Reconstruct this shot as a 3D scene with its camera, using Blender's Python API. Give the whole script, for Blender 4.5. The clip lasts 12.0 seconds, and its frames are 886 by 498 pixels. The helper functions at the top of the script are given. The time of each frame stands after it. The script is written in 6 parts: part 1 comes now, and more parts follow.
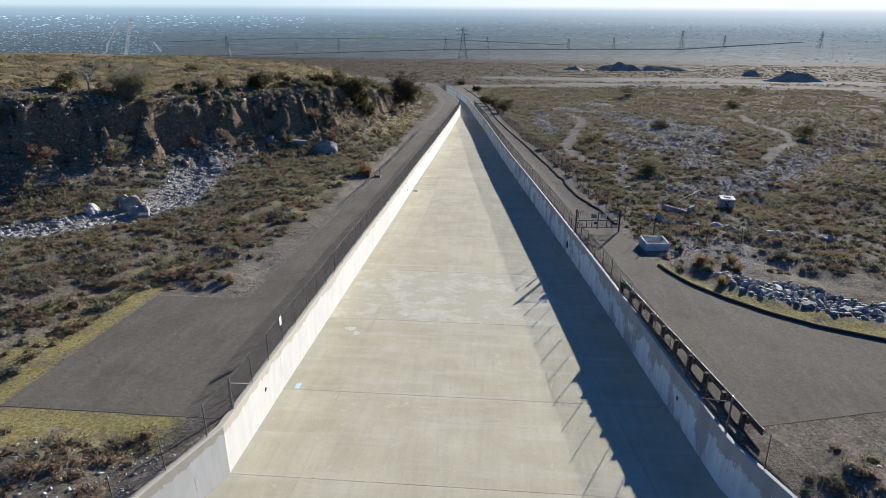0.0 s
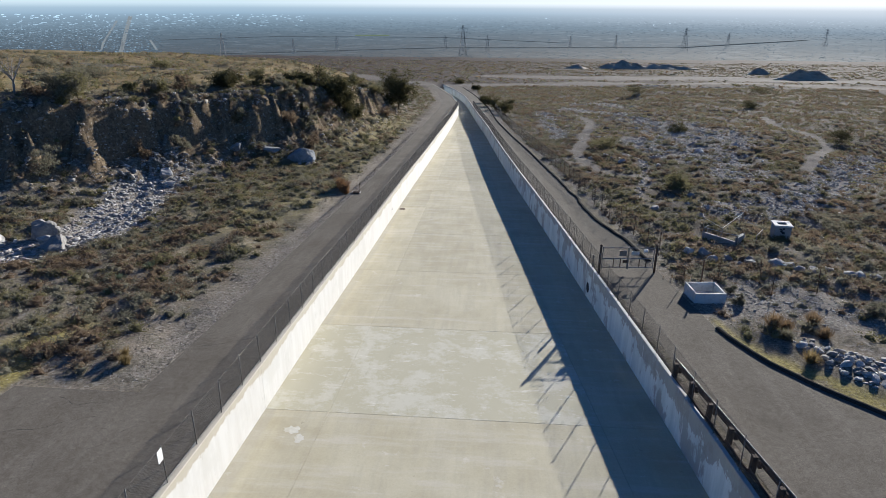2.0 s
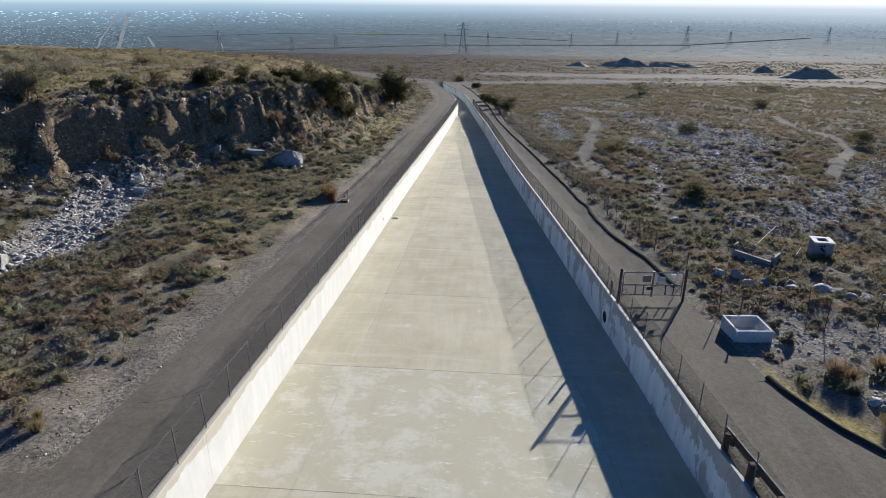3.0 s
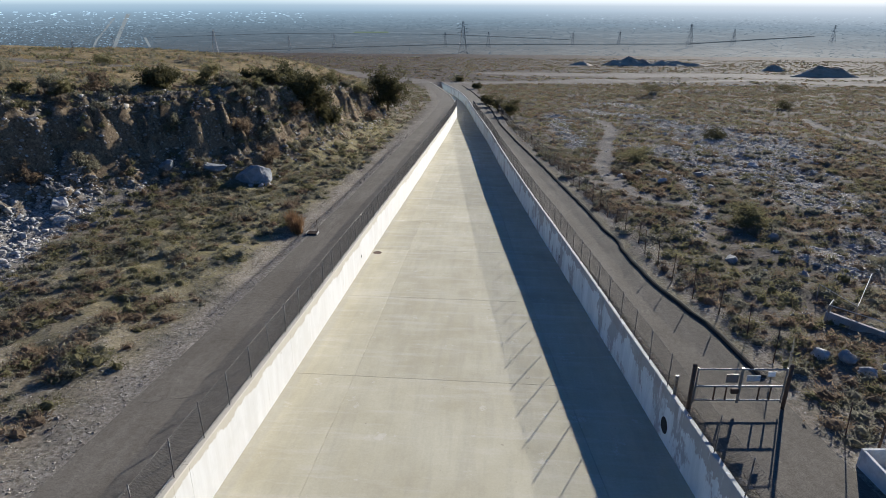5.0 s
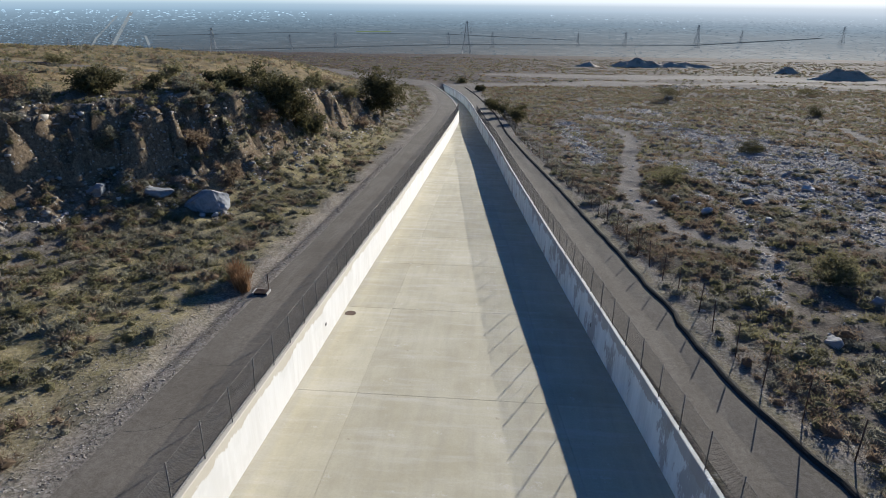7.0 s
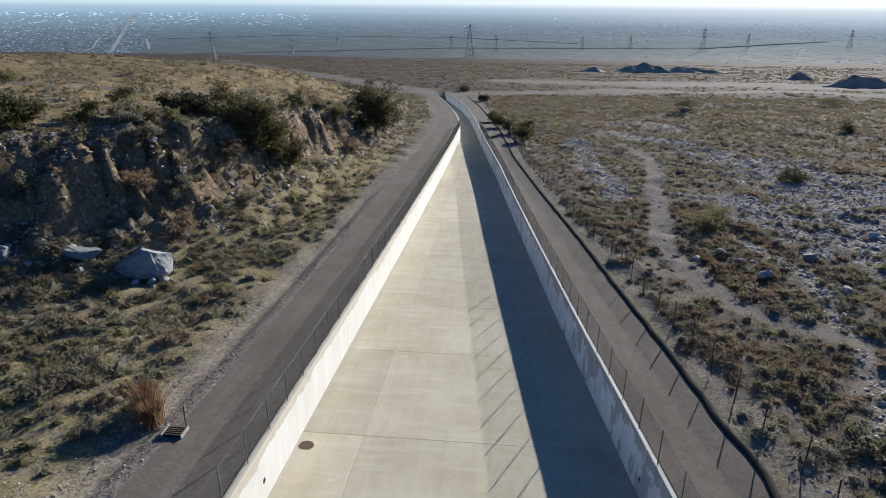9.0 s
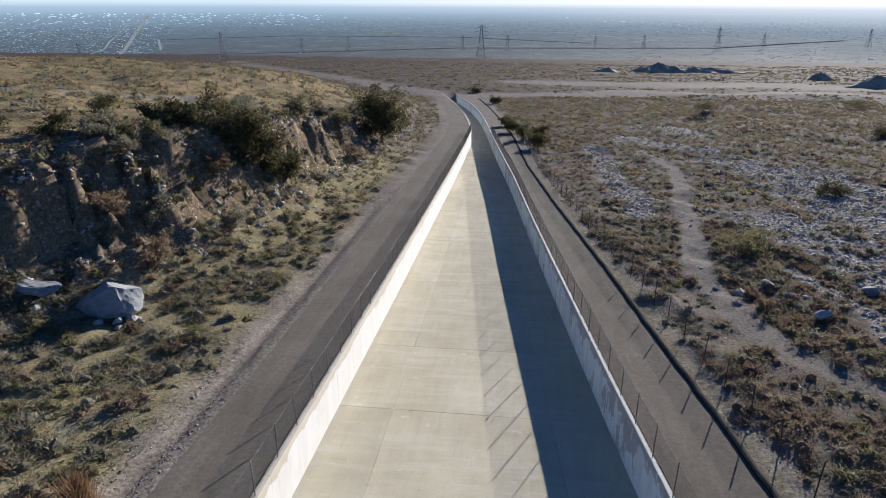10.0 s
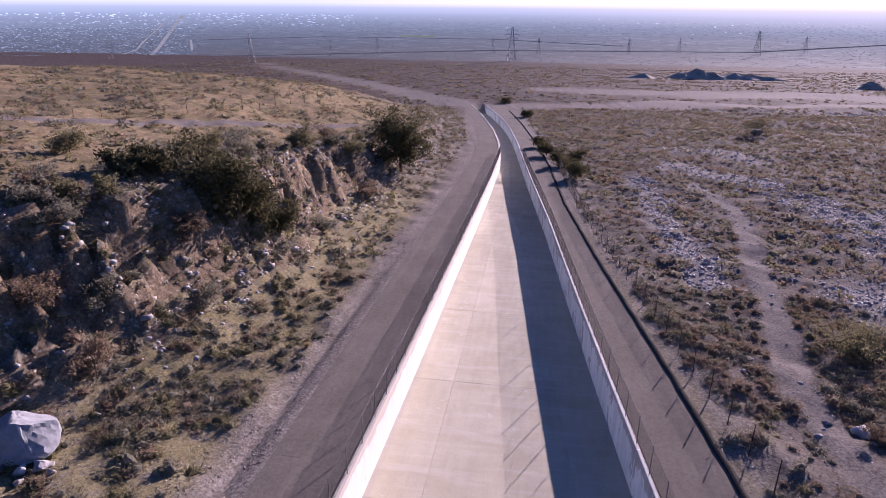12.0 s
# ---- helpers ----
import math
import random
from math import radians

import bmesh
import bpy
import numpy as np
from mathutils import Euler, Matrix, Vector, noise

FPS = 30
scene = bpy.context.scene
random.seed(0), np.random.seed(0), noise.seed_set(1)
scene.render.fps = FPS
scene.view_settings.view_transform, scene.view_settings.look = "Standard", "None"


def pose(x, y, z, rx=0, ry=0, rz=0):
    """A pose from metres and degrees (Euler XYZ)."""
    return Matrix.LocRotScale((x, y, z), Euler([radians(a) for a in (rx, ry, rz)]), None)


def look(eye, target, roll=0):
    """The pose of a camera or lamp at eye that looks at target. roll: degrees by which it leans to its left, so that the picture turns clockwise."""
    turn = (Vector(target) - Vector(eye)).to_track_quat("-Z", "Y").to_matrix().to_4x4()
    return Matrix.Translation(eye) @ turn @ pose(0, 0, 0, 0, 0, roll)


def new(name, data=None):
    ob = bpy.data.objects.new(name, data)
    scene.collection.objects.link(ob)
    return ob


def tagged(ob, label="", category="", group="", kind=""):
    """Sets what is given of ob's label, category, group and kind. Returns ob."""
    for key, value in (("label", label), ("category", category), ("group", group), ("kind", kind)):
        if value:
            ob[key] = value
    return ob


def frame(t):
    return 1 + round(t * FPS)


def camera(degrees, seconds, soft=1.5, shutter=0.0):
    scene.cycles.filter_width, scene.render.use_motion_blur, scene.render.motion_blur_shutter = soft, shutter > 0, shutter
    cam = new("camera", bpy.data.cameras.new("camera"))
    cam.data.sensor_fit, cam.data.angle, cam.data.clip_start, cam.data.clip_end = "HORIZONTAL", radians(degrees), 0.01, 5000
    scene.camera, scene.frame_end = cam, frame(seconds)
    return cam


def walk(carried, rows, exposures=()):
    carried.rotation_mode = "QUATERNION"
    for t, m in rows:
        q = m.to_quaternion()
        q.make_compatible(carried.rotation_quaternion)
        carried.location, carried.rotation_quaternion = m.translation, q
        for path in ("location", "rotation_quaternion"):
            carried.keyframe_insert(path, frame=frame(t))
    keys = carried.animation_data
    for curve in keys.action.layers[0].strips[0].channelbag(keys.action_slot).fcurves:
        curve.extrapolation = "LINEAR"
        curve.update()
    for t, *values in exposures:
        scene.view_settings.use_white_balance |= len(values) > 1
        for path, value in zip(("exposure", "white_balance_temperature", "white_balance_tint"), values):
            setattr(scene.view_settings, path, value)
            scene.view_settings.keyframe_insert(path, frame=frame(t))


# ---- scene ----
cam = camera(70.7, 12.0, 0.6)
PATH = [
    (0, (1.169, -0.355, 13.990), (-0.3160, 18.2209, 6.7299), 0.28),
    (0.5, (1.237, 2.756, 13.682), (-0.2492, 21.3245, 6.4006), 0.28),
    (1, (1.214, 5.958, 13.333), (-0.2813, 24.5305, 6.0645), 0.28),
    (1.5, (1.191, 9.185, 12.985), (-0.3144, 27.7486, 5.6965), 0.28),
    (2, (1.119, 12.393, 12.612), (-0.3766, 30.9542, 5.3136), 0.28),
    (2.5, (1.040, 15.581, 12.265), (-0.4563, 34.1303, 4.9378), 0.37),
    (3, (0.938, 18.756, 11.841), (-0.5497, 37.2922, 4.4798), 0.37),
    (5, (0.520, 31.396, 10.568), (-0.9973, 49.9275, 3.2000), 0.17),
    (5.5, (0.336, 34.588, 10.452), (-1.1820, 53.1189, 3.0836), 0.37),
    (6, (0.210, 37.746, 10.150), (-1.3177, 56.2805, 2.7915), 0.47),
    (6.5, (0.105, 41.068, 9.682), (-1.4520, 59.6090, 2.3457), 0.47),
    (7, (0.028, 44.185, 9.655), (-1.5604, 62.7105, 2.2878), 0.47),
    (7.5, (-0.075, 47.255, 9.925), (-1.6833, 65.7762, 2.5493), 0.57),
    (9.5, (-0.597, 59.021, 10.370), (-2.3738, 77.5625, 3.0848), 0.27),
    (10, (-0.803, 62.094, 10.328), (-2.8312, 80.5992, 3.0179), 0.26),
    (10.5, (-0.990, 65.105, 10.414), (-3.0475, 83.6078, 3.1059), 0.36),
    (11, (-1.253, 68.115, 10.688), (-3.4203, 86.6066, 3.3831), 0.46),
    (11.5, (-1.464, 71.027, 11.290), (-3.8233, 89.4879, 3.9662), 0.46),
    (12, (-1.843, 73.859, 11.987), (-4.7029, 92.2576, 4.6844), 0.45),
]
EXPO = 1.08
walk(cam, [(t, look(eye, target, roll)) for t, eye, target, roll in PATH],
     [(0.0, EXPO, 5990, 10.0), (9.4, EXPO, 5990, 10.5), (10.0, EXPO + 0.05, 5990, 14.0), (10.6, EXPO + 0.06, 5990, 15.5), (11.4, EXPO + 0.09, 5990, 23.0), (12.0, EXPO + 0.2, 5990, 49.0)])

# ---- light ----
SUN_AZ, SUN_EL = 25.3, 15.6          # degrees clockwise from +y, degrees above the horizon
SUN_DIR = Vector((math.sin(radians(SUN_AZ)) * math.cos(radians(SUN_EL)),
                  math.cos(radians(SUN_AZ)) * math.cos(radians(SUN_EL)), math.sin(radians(SUN_EL))))
world = bpy.data.worlds.new("sky")
scene.world = world
world.use_nodes = True
wn = world.node_tree.nodes
sky = wn.new("ShaderNodeTexSky")
sky.sky_type, sky.sun_disc = "NISHITA", False
sky.sun_elevation, sky.sun_rotation = radians(SUN_EL), radians(SUN_AZ)
sky.altitude, sky.air_density, sky.dust_density = 1500, 1.0, 0.0
sky.ozone_density = 8.0
wn["Background"].inputs["Strength"].default_value = 0.056
world.node_tree.links.new(sky.outputs["Color"], wn["Background"].inputs["Color"])
sun_data = bpy.data.lights.new("sun", "SUN")
sun_data.energy, sun_data.angle, sun_data.color = 5.0, radians(0.6), (1.0, 0.93, 0.81)
sun = new("sun", sun_data)
sun.matrix_world = look(SUN_DIR * 100, (0, 0, 0))


# ---- materials ----
class Nodes:
    """A small helper that strings shader nodes together."""

    def __init__(self, name):
        self.mat = bpy.data.materials.new(name)
        self.mat.use_nodes = True
        self.tree = self.mat.node_tree
        self.bsdf = self.tree.nodes["Principled BSDF"]
        self.out = self.tree.nodes["Material Output"]
        self.pos = self.add("ShaderNodeNewGeometry").outputs["Position"]

    def add(self, kind, **values):
        node = self.tree.nodes.new(kind)
        for key, value in values.items():
            node.inputs[key.replace("_", " ")].default_value = value
        return node

    def link(self, a, b):
        self.tree.links.new(a, b)

    def noise(self, scale, detail=4.0, rough=0.6, stretch=None):
        node = self.add("ShaderNodeTexNoise", Scale=scale, Detail=detail, Roughness=rough)
        if stretch:
            mapped = self.add("ShaderNodeMapping", Scale=stretch)
            self.link(self.pos, mapped.inputs["Vector"])
            self.link(mapped.outputs[0], node.inputs["Vector"])
        else:
            self.link(self.pos, node.inputs["Vector"])
        return node.outputs["Fac"]

    def voronoi(self, scale, feature="F1", out="Distance"):
        node = self.add("ShaderNodeTexVoronoi", Scale=scale)
        node.feature = feature
        self.link(self.pos, node.inputs["Vector"])
        return node.outputs[out]

    def ramp(self, fac, stops):
        node = self.add("ShaderNodeValToRGB")
        els = node.color_ramp.elements
        while len(els) < len(stops):
            els.new(0.5)
        for el, (at, value) in zip(els, stops):
            el.position = at
            el.color = (value, value, value, 1) if isinstance(value, (int, float)) else (*value, 1)
        self.link(fac, node.inputs[0])
        return node.outputs[0]

    def mix(self, fac, a, b, how="MIX"):
        node = self.add("ShaderNodeMix")
        node.data_type, node.blend_type = "RGBA", how
        for value, slot in ((fac, 0), (a, 6), (b, 7)):
            if isinstance(value, (int, float)):
                node.inputs[slot].default_value = value
            elif isinstance(value, tuple):
                node.inputs[slot].default_value = (*value, 1)
            else:
                self.link(value, node.inputs[slot])
        return node.outputs[2]

    def maths(self, how, a, b=0.0):
        node = self.add("ShaderNodeMath")
        node.operation = how
        for value, slot in ((a, 0), (b, 1)):
            if isinstance(value, (int, float)):
                node.inputs[slot].default_value = value
            else:
                self.link(value, node.inputs[slot])
        return node.outputs[0]

    def axis(self, which, source=None):
        node = self.add("ShaderNodeSeparateXYZ")
        self.link(source or self.pos, node.inputs[0])
        return node.outputs[which]

    def attribute(self, name):
        node = self.add("ShaderNodeAttribute")
        node.attribute_name = name
        return node.outputs["Color"], node

    def object_random(self):
        return self.add("ShaderNodeObjectInfo").outputs["Random"]

    def island(self):
        return self.add("ShaderNodeNewGeometry").outputs["Random Per Island"]

    def done(self, colour, rough=0.9, bump=None, strength=0.4, distance=0.02, metal=0.0, specular=0.3):
        if isinstance(colour, tuple):
            self.bsdf.inputs["Base Color"].default_value = (*colour, 1)
        else:
            self.link(colour, self.bsdf.inputs["Base Color"])
        self.bsdf.inputs["Roughness"].default_value = rough
        self.bsdf.inputs["Metallic"].default_value = metal
        self.bsdf.inputs["Specular IOR Level"].default_value = specular
        self.bsdf.inputs["Diffuse Roughness"].default_value = 0.15 if rough > 0.96 else 0.0
        if bump is not None:
            node = self.add("ShaderNodeBump", Strength=strength, Distance=distance)
            self.link(bump, node.inputs["Height"])
            self.link(node.outputs[0], self.bsdf.inputs["Normal"])
        return self.mat


def concrete_floor():
    n = Nodes("slab_concrete")
    big, fine = n.noise(0.35, 5), n.noise(9, 6, 0.7)
    streak = n.noise(1.0, 5, 0.65, (2.2, 0.22, 1))
    cross = n.noise(1.0, 5, 0.6, (0.25, 1.5, 1))
    c = n.mix(n.ramp(big, [(0.35, 0.0), (0.65, 1.0)]), (0.408, 0.366, 0.258), (0.478, 0.438, 0.325))
    c = n.mix(n.ramp(streak, [(0.42, 0.0), (0.75, 0.45)]), c, (0.33, 0.30, 0.235))
    c = n.mix(n.ramp(cross, [(0.5, 0.0), (0.72, 0.5)]), c, (0.52, 0.485, 0.41))
    c = n.mix(n.ramp(n.noise(0.9, 6, 0.7), [(0.62, 0.0), (0.68, 0.35)]), c, (0.60, 0.57, 0.51))
    c = n.mix(n.ramp(n.noise(2.1, 4, 0.6), [(0.70, 0.0), (0.74, 0.5)]), c, (0.24, 0.21, 0.165))
    foot = n.maths("ADD", n.maths("SUBTRACT", n.axis(0), n.maths("MULTIPLY", n.axis(1), 0.0075)), 9.95)
    foot = n.maths("ADD", foot, n.maths("MULTIPLY", n.noise(0.8, 5, 0.7), -0.45))
    c = n.mix(n.ramp(foot, [(0.0, 0.35), (0.3, 0.0)]), c, (0.33, 0.315, 0.28))
    tone = n.add("ShaderNodeMapRange", To_Min=0.9, To_Max=1.08)
    n.link(n.object_random(), tone.inputs["Value"])
    c = n.mix(1.0, c, tone.outputs[0], "MULTIPLY")
    c = n.mix(0.25, c, n.ramp(fine, [(0.3, 0.72), (0.7, 1.15)]), "MULTIPLY")
    return n.done(c, 0.9, n.noise(40, 4), 0.25, 0.01, specular=0.12)


def chalky_floor():
    n = Nodes("chalk_stained_concrete")
    c = n.mix(n.noise(0.5, 4), (0.40, 0.368, 0.265), (0.455, 0.425, 0.325))
    c = n.mix(n.ramp(n.noise(0.55, 6, 0.72), [(0.48, 0.0), (0.6, 0.6)]), c, (0.55, 0.53, 0.455))
    c = n.mix(n.ramp(n.noise(1.0, 7, 0.8, (0.7, 2.6, 1)), [(0.58, 0.0), (0.64, 0.7)]), c, (0.62, 0.60, 0.54))
    c = n.mix(n.ramp(n.noise(0.8, 6, 0.75, (2.4, 0.5, 1)), [(0.6, 0.0), (0.68, 0.4)]), c, (0.33, 0.31, 0.24))
    return n.done(c, 0.9, n.noise(40, 4), 0.25, 0.01, specular=0.12)


def above_bank(n):
    """Height over the banks, which fall evenly along y."""
    return n.maths("ADD", n.maths("ADD", n.axis(2), n.maths("MULTIPLY", n.axis(1), 0.0623)), 1.67)


def wall_paint():
    """White paint with a ragged upper edge under a bare beige rim."""
    n = Nodes("whitewashed_concrete")
    streak = n.noise(1.0, 6, 0.7, (1.6, 1.6, 0.18))
    blot = n.noise(0.45, 5, 0.6)
    c = n.mix(n.ramp(streak, [(0.4, 0.0), (0.62, 1.0)]), (0.60, 0.585, 0.55), (0.55, 0.53, 0.49))
    c = n.mix(n.ramp(blot, [(0.52, 0.0), (0.6, 0.5)]), c, (0.52, 0.505, 0.465))
    rim = n.maths("ADD", above_bank(n), n.maths("MULTIPLY", n.noise(0.45, 6, 0.75), 1.5))
    bare = n.mix(n.noise(1.2, 5, 0.7), (0.36, 0.315, 0.24), (0.46, 0.42, 0.335))
    c = n.mix(n.ramp(rim, [(0.42, 0.0), (0.48, 0.9)]), c, bare)
    c = n.mix(n.ramp(n.noise(1.0, 6, 0.8, (3.0, 3.0, 0.2)), [(0.63, 0.0), (0.68, 0.6)]), c, (0.30, 0.27, 0.21))
    return n.done(c, 0.8, n.noise(25, 5), 0.3, 0.012)


def stained_wall():
    """Old grey concrete, washed white below in long runs and blots."""
    n = Nodes("water_stained_concrete")
    streak = n.noise(1.0, 6, 0.7, (1.1, 1.1, 0.16))
    blot = n.noise(0.5, 6, 0.68, (1, 1, 0.55))
    # white wash tinted blue-green: the cool of the skylit shade is in its colour
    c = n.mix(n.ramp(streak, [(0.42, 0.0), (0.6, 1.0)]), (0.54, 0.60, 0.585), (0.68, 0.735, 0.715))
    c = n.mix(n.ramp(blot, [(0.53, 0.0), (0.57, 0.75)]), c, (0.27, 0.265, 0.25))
    runs = n.noise(1.0, 6, 0.8, (2.2, 2.2, 0.12))
    top = n.maths("ADD", above_bank(n), n.maths("MULTIPLY", n.noise(0.35, 6, 0.75), 3.2))
    top = n.maths("ADD", top, n.maths("MULTIPLY", runs, 0.9))
    span = n.add("ShaderNodeMapRange", From_Min=42.0, From_Max=60.0, To_Min=0.75, To_Max=1.15)
    n.link(n.axis(1), span.inputs["Value"])
    top = n.maths("SUBTRACT", top, span.outputs[0])
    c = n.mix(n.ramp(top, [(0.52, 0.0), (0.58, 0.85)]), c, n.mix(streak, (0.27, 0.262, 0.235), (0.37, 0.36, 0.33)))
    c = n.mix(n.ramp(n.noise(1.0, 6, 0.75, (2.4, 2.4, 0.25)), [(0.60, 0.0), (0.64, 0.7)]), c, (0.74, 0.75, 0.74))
    return n.done(c, 0.8, n.noise(25, 5), 0.3, 0.012)


def asphalt(name="asphalt", dark=1.0):
    n = Nodes(name)
    big = n.noise(0.25, 5, 0.6)
    lanes = n.noise(1.0, 5, 0.6, (1.4, 0.12, 1))
    fine = n.noise(24, 8, 0.85)
    a, b = (0.107 * dark, 0.094 * dark, 0.077 * dark), (0.131 * dark, 0.116 * dark, 0.096 * dark)
    c = n.mix(n.ramp(big, [(0.35, 0.0), (0.65, 1.0)]), a, b)
    c = n.mix(n.ramp(lanes, [(0.5, 0.0), (0.7, 0.5)]), c, (0.158 * dark, 0.140 * dark, 0.118 * dark))
    c = n.mix(1.0, c, n.ramp(fine, [(0.32, 0.4), (0.68, 1.65)]), "MULTIPLY")
    c = n.mix(0.4, c, n.ramp(n.noise(4.5, 4, 0.8), [(0.35, 0.6), (0.65, 1.4)]), "MULTIPLY")
    return n.done(c, 0.95, n.noise(60, 3), 0.5, 0.012, specular=0.04)


def soil():
    """Bare ground: stony soil, pale tracks, dry grass and the conglomerate of the cut bank."""
    n = Nodes("stony_soil")
    cover, node = n.attribute("cover")
    parts = n.add("ShaderNodeSeparateColor")
    n.link(cover, parts.inputs[0])
    pale, stony, grass = parts.outputs[0], parts.outputs[1], parts.outputs[2]
    big, mid, fine = n.noise(0.09, 5), n.noise(0.7, 6, 0.7), n.noise(6, 5, 0.75)
    c = n.mix(n.ramp(big, [(0.35, 0.0), (0.65, 1.0)]), (0.150, 0.126, 0.098), (0.215, 0.182, 0.144))
    c = n.mix(n.ramp(mid, [(0.45, 0.0), (0.62, 0.8)]), c, (0.115, 0.102, 0.068))
    c = n.mix(n.ramp(n.noise(1.7, 5, 0.7), [(0.55, 0.0), (0.65, 0.7)]), c, (0.27, 0.245, 0.21))
    g = n.mix(n.ramp(mid, [(0.4, 0.0), (0.6, 1.0)]), (0.27, 0.205, 0.115), (0.175, 0.135, 0.075))
    g = n.mix(n.ramp(n.noise(0.3, 5, 0.7), [(0.5, 0.0), (0.62, 0.7)]), g, (0.12, 0.11, 0.05))
    c = n.mix(grass, c, g)
    stone_tone = n.voronoi(7.5, "F1", "Color")
    gravel = n.mix(n.axis(0, stone_tone), (0.15, 0.13, 0.107), (0.34, 0.308, 0.266))
    c = n.mix(stony, c, gravel)
    c = n.mix(pale, c, n.mix(mid, (0.135, 0.117, 0.098), (0.198, 0.175, 0.15)))
    far_cover, _ = n.attribute("brush")
    # brush cover as ground colour, darkened for the shade between its bushes
    scrub = n.mix(n.ramp(n.noise(0.55, 6, 0.75), [(0.42, 0.0), (0.6, 1.0)]), (0.050, 0.040, 0.034), (0.115, 0.092, 0.078))
    c = n.mix(n.axis(0, far_cover), c, scrub)
    moss = n.mix(n.noise(2.2, 5, 0.7), (0.21, 0.178, 0.065), (0.32, 0.265, 0.11))
    c = n.mix(n.maths("MULTIPLY", node.outputs["Alpha"], n.ramp(n.noise(0.8, 5, 0.7), [(0.32, 0.0), (0.5, 1.0)])), c, moss)
    spots = n.voronoi(5.5)
    tint = n.axis(0, n.voronoi(5.5, "F1", "Color"))
    near = n.maths("SUBTRACT", 1.0, n.axis(0, far_cover))
    c = n.mix(n.maths("MULTIPLY", n.maths("MULTIPLY", near, n.ramp(spots, [(0.10, 1.0), (0.20, 0.0)])), n.ramp(tint, [(0.45, 0.0), (0.6, 0.8)])), c, n.mix(tint, (0.16, 0.15, 0.135), (0.36, 0.35, 0.33)))
    grit = n.voronoi(15.0)
    shade = n.axis(1, n.voronoi(15.0, "F1", "Color"))
    c = n.mix(n.maths("MULTIPLY", n.maths("MULTIPLY", near, n.ramp(grit, [(0.16, 1.0), (0.3, 0.0)])), n.ramp(shade, [(0.4, 0.0), (0.55, 0.75)])), c, n.mix(shade, (0.10, 0.09, 0.078), (0.36, 0.34, 0.31)))
    # steep faces: clay with cobbles
    up = n.axis(2, n.add("ShaderNodeNewGeometry").outputs["Normal"])
    steep = n.ramp(up, [(0.74, 1.0), (0.88, 0.0)])
    clay = n.mix(n.noise(0.5, 5, 0.7), (0.165, 0.122, 0.08), (0.27, 0.205, 0.13))
    clay = n.mix(n.ramp(n.noise(2.5, 6, 0.75), [(0.4, 0.0), (0.65, 0.8)]), clay, (0.075, 0.056, 0.038))
    cob = n.voronoi(3.0)
    pick = n.axis(1, n.voronoi(3.0, "F1", "Color"))
    cobble = n.mix(n.maths("MULTIPLY", n.ramp(cob, [(0.2, 1.0), (0.34, 0.0)]), n.ramp(pick, [(0.5, 0.0), (0.65, 0.8)])), clay, (0.30, 0.275, 0.24))
    c = n.mix(steep, c, cobble)
    c = n.mix(0.85, c, n.ramp(fine, [(0.3, 0.3), (0.7, 1.7)]), "MULTIPLY")
    h = n.noise(4.0, 8, 0.8)
    return n.done(c, 0.97, h, 0.9, 0.07, specular=0.02)


def stone(name, lo, hi):
    n = Nodes(name)
    t = n.object_random()
    i = n.island()
    c = n.mix(n.maths("FRACT", n.maths("ADD", t, i)), lo, hi)
    c = n.mix(n.ramp(n.noise(2.5, 6, 0.7), [(0.45, 0.0), (0.7, 0.6)]), c, tuple(v * 0.55 for v in lo))
    return n.done(c, 0.9, n.noise(9, 6, 0.7), 0.6, 0.04, specular=0.3)


def leafy(name, lo, hi, through_light=0.3):
    n = Nodes(name)
    patch = n.noise(0.22, 3)
    c = n.mix(n.island(), lo, hi)
    c = n.mix(n.ramp(patch, [(0.35, 0.0), (0.65, 0.6)]), c, tuple((a + b) * 0.3 for a, b in zip(lo, hi)))
    n.done(c, 0.9, specular=0.06)
    glow = n.add("ShaderNodeBsdfTranslucent")
    n.link(c, glow.inputs["Color"])
    both = n.add("ShaderNodeMixShader", Fac=through_light)
    n.link(n.bsdf.outputs[0], both.inputs[1])
    n.link(glow.outputs[0], both.inputs[2])
    n.link(both.outputs[0], n.out.inputs["Surface"])
    return n.mat


def plain(name, colour, rough=0.6, metal=0.0, wear=None, scale=6.0):
    n = Nodes(name)
    c = n.mix(n.noise(scale, 5, 0.7), tuple(v * 0.75 for v in colour), tuple(min(1, v * 1.2) for v in colour))
    if wear:
        c = n.mix(n.ramp(n.noise(scale * 0.6, 6, 0.7), [(0.5, 0.0), (0.62, 0.85)]), c, wear)
    return n.done(c, rough, n.noise(scale * 6, 3), 0.2, 0.004, metal)


M_SLAB, M_CHALK, M_WHITE, M_STAIN = concrete_floor(), chalky_floor(), wall_paint(), stained_wall()
M_ASPHALT, M_BERM, M_SOIL = asphalt(), asphalt("berm_asphalt", 0.4), soil()
M_STONE = stone("grey_granite", (0.21, 0.198, 0.18), (0.47, 0.448, 0.415))
M_BOULDER = stone("blue_grey_granite", (0.215, 0.22, 0.222), (0.285, 0.29, 0.288))
M_TAN = stone("tan_cobble", (0.16, 0.135, 0.102), (0.38, 0.34, 0.28))
M_SAGE = leafy("grey_sage_leaves", (0.142, 0.131, 0.090), (0.29, 0.268, 0.19), 0.42)
M_DRY = leafy("dry_brown_twigs", (0.138, 0.100, 0.066), (0.275, 0.203, 0.134), 0.42)
M_GREEN = leafy("olive_leaves", (0.12, 0.110, 0.055), (0.25, 0.222, 0.115), 0.42)
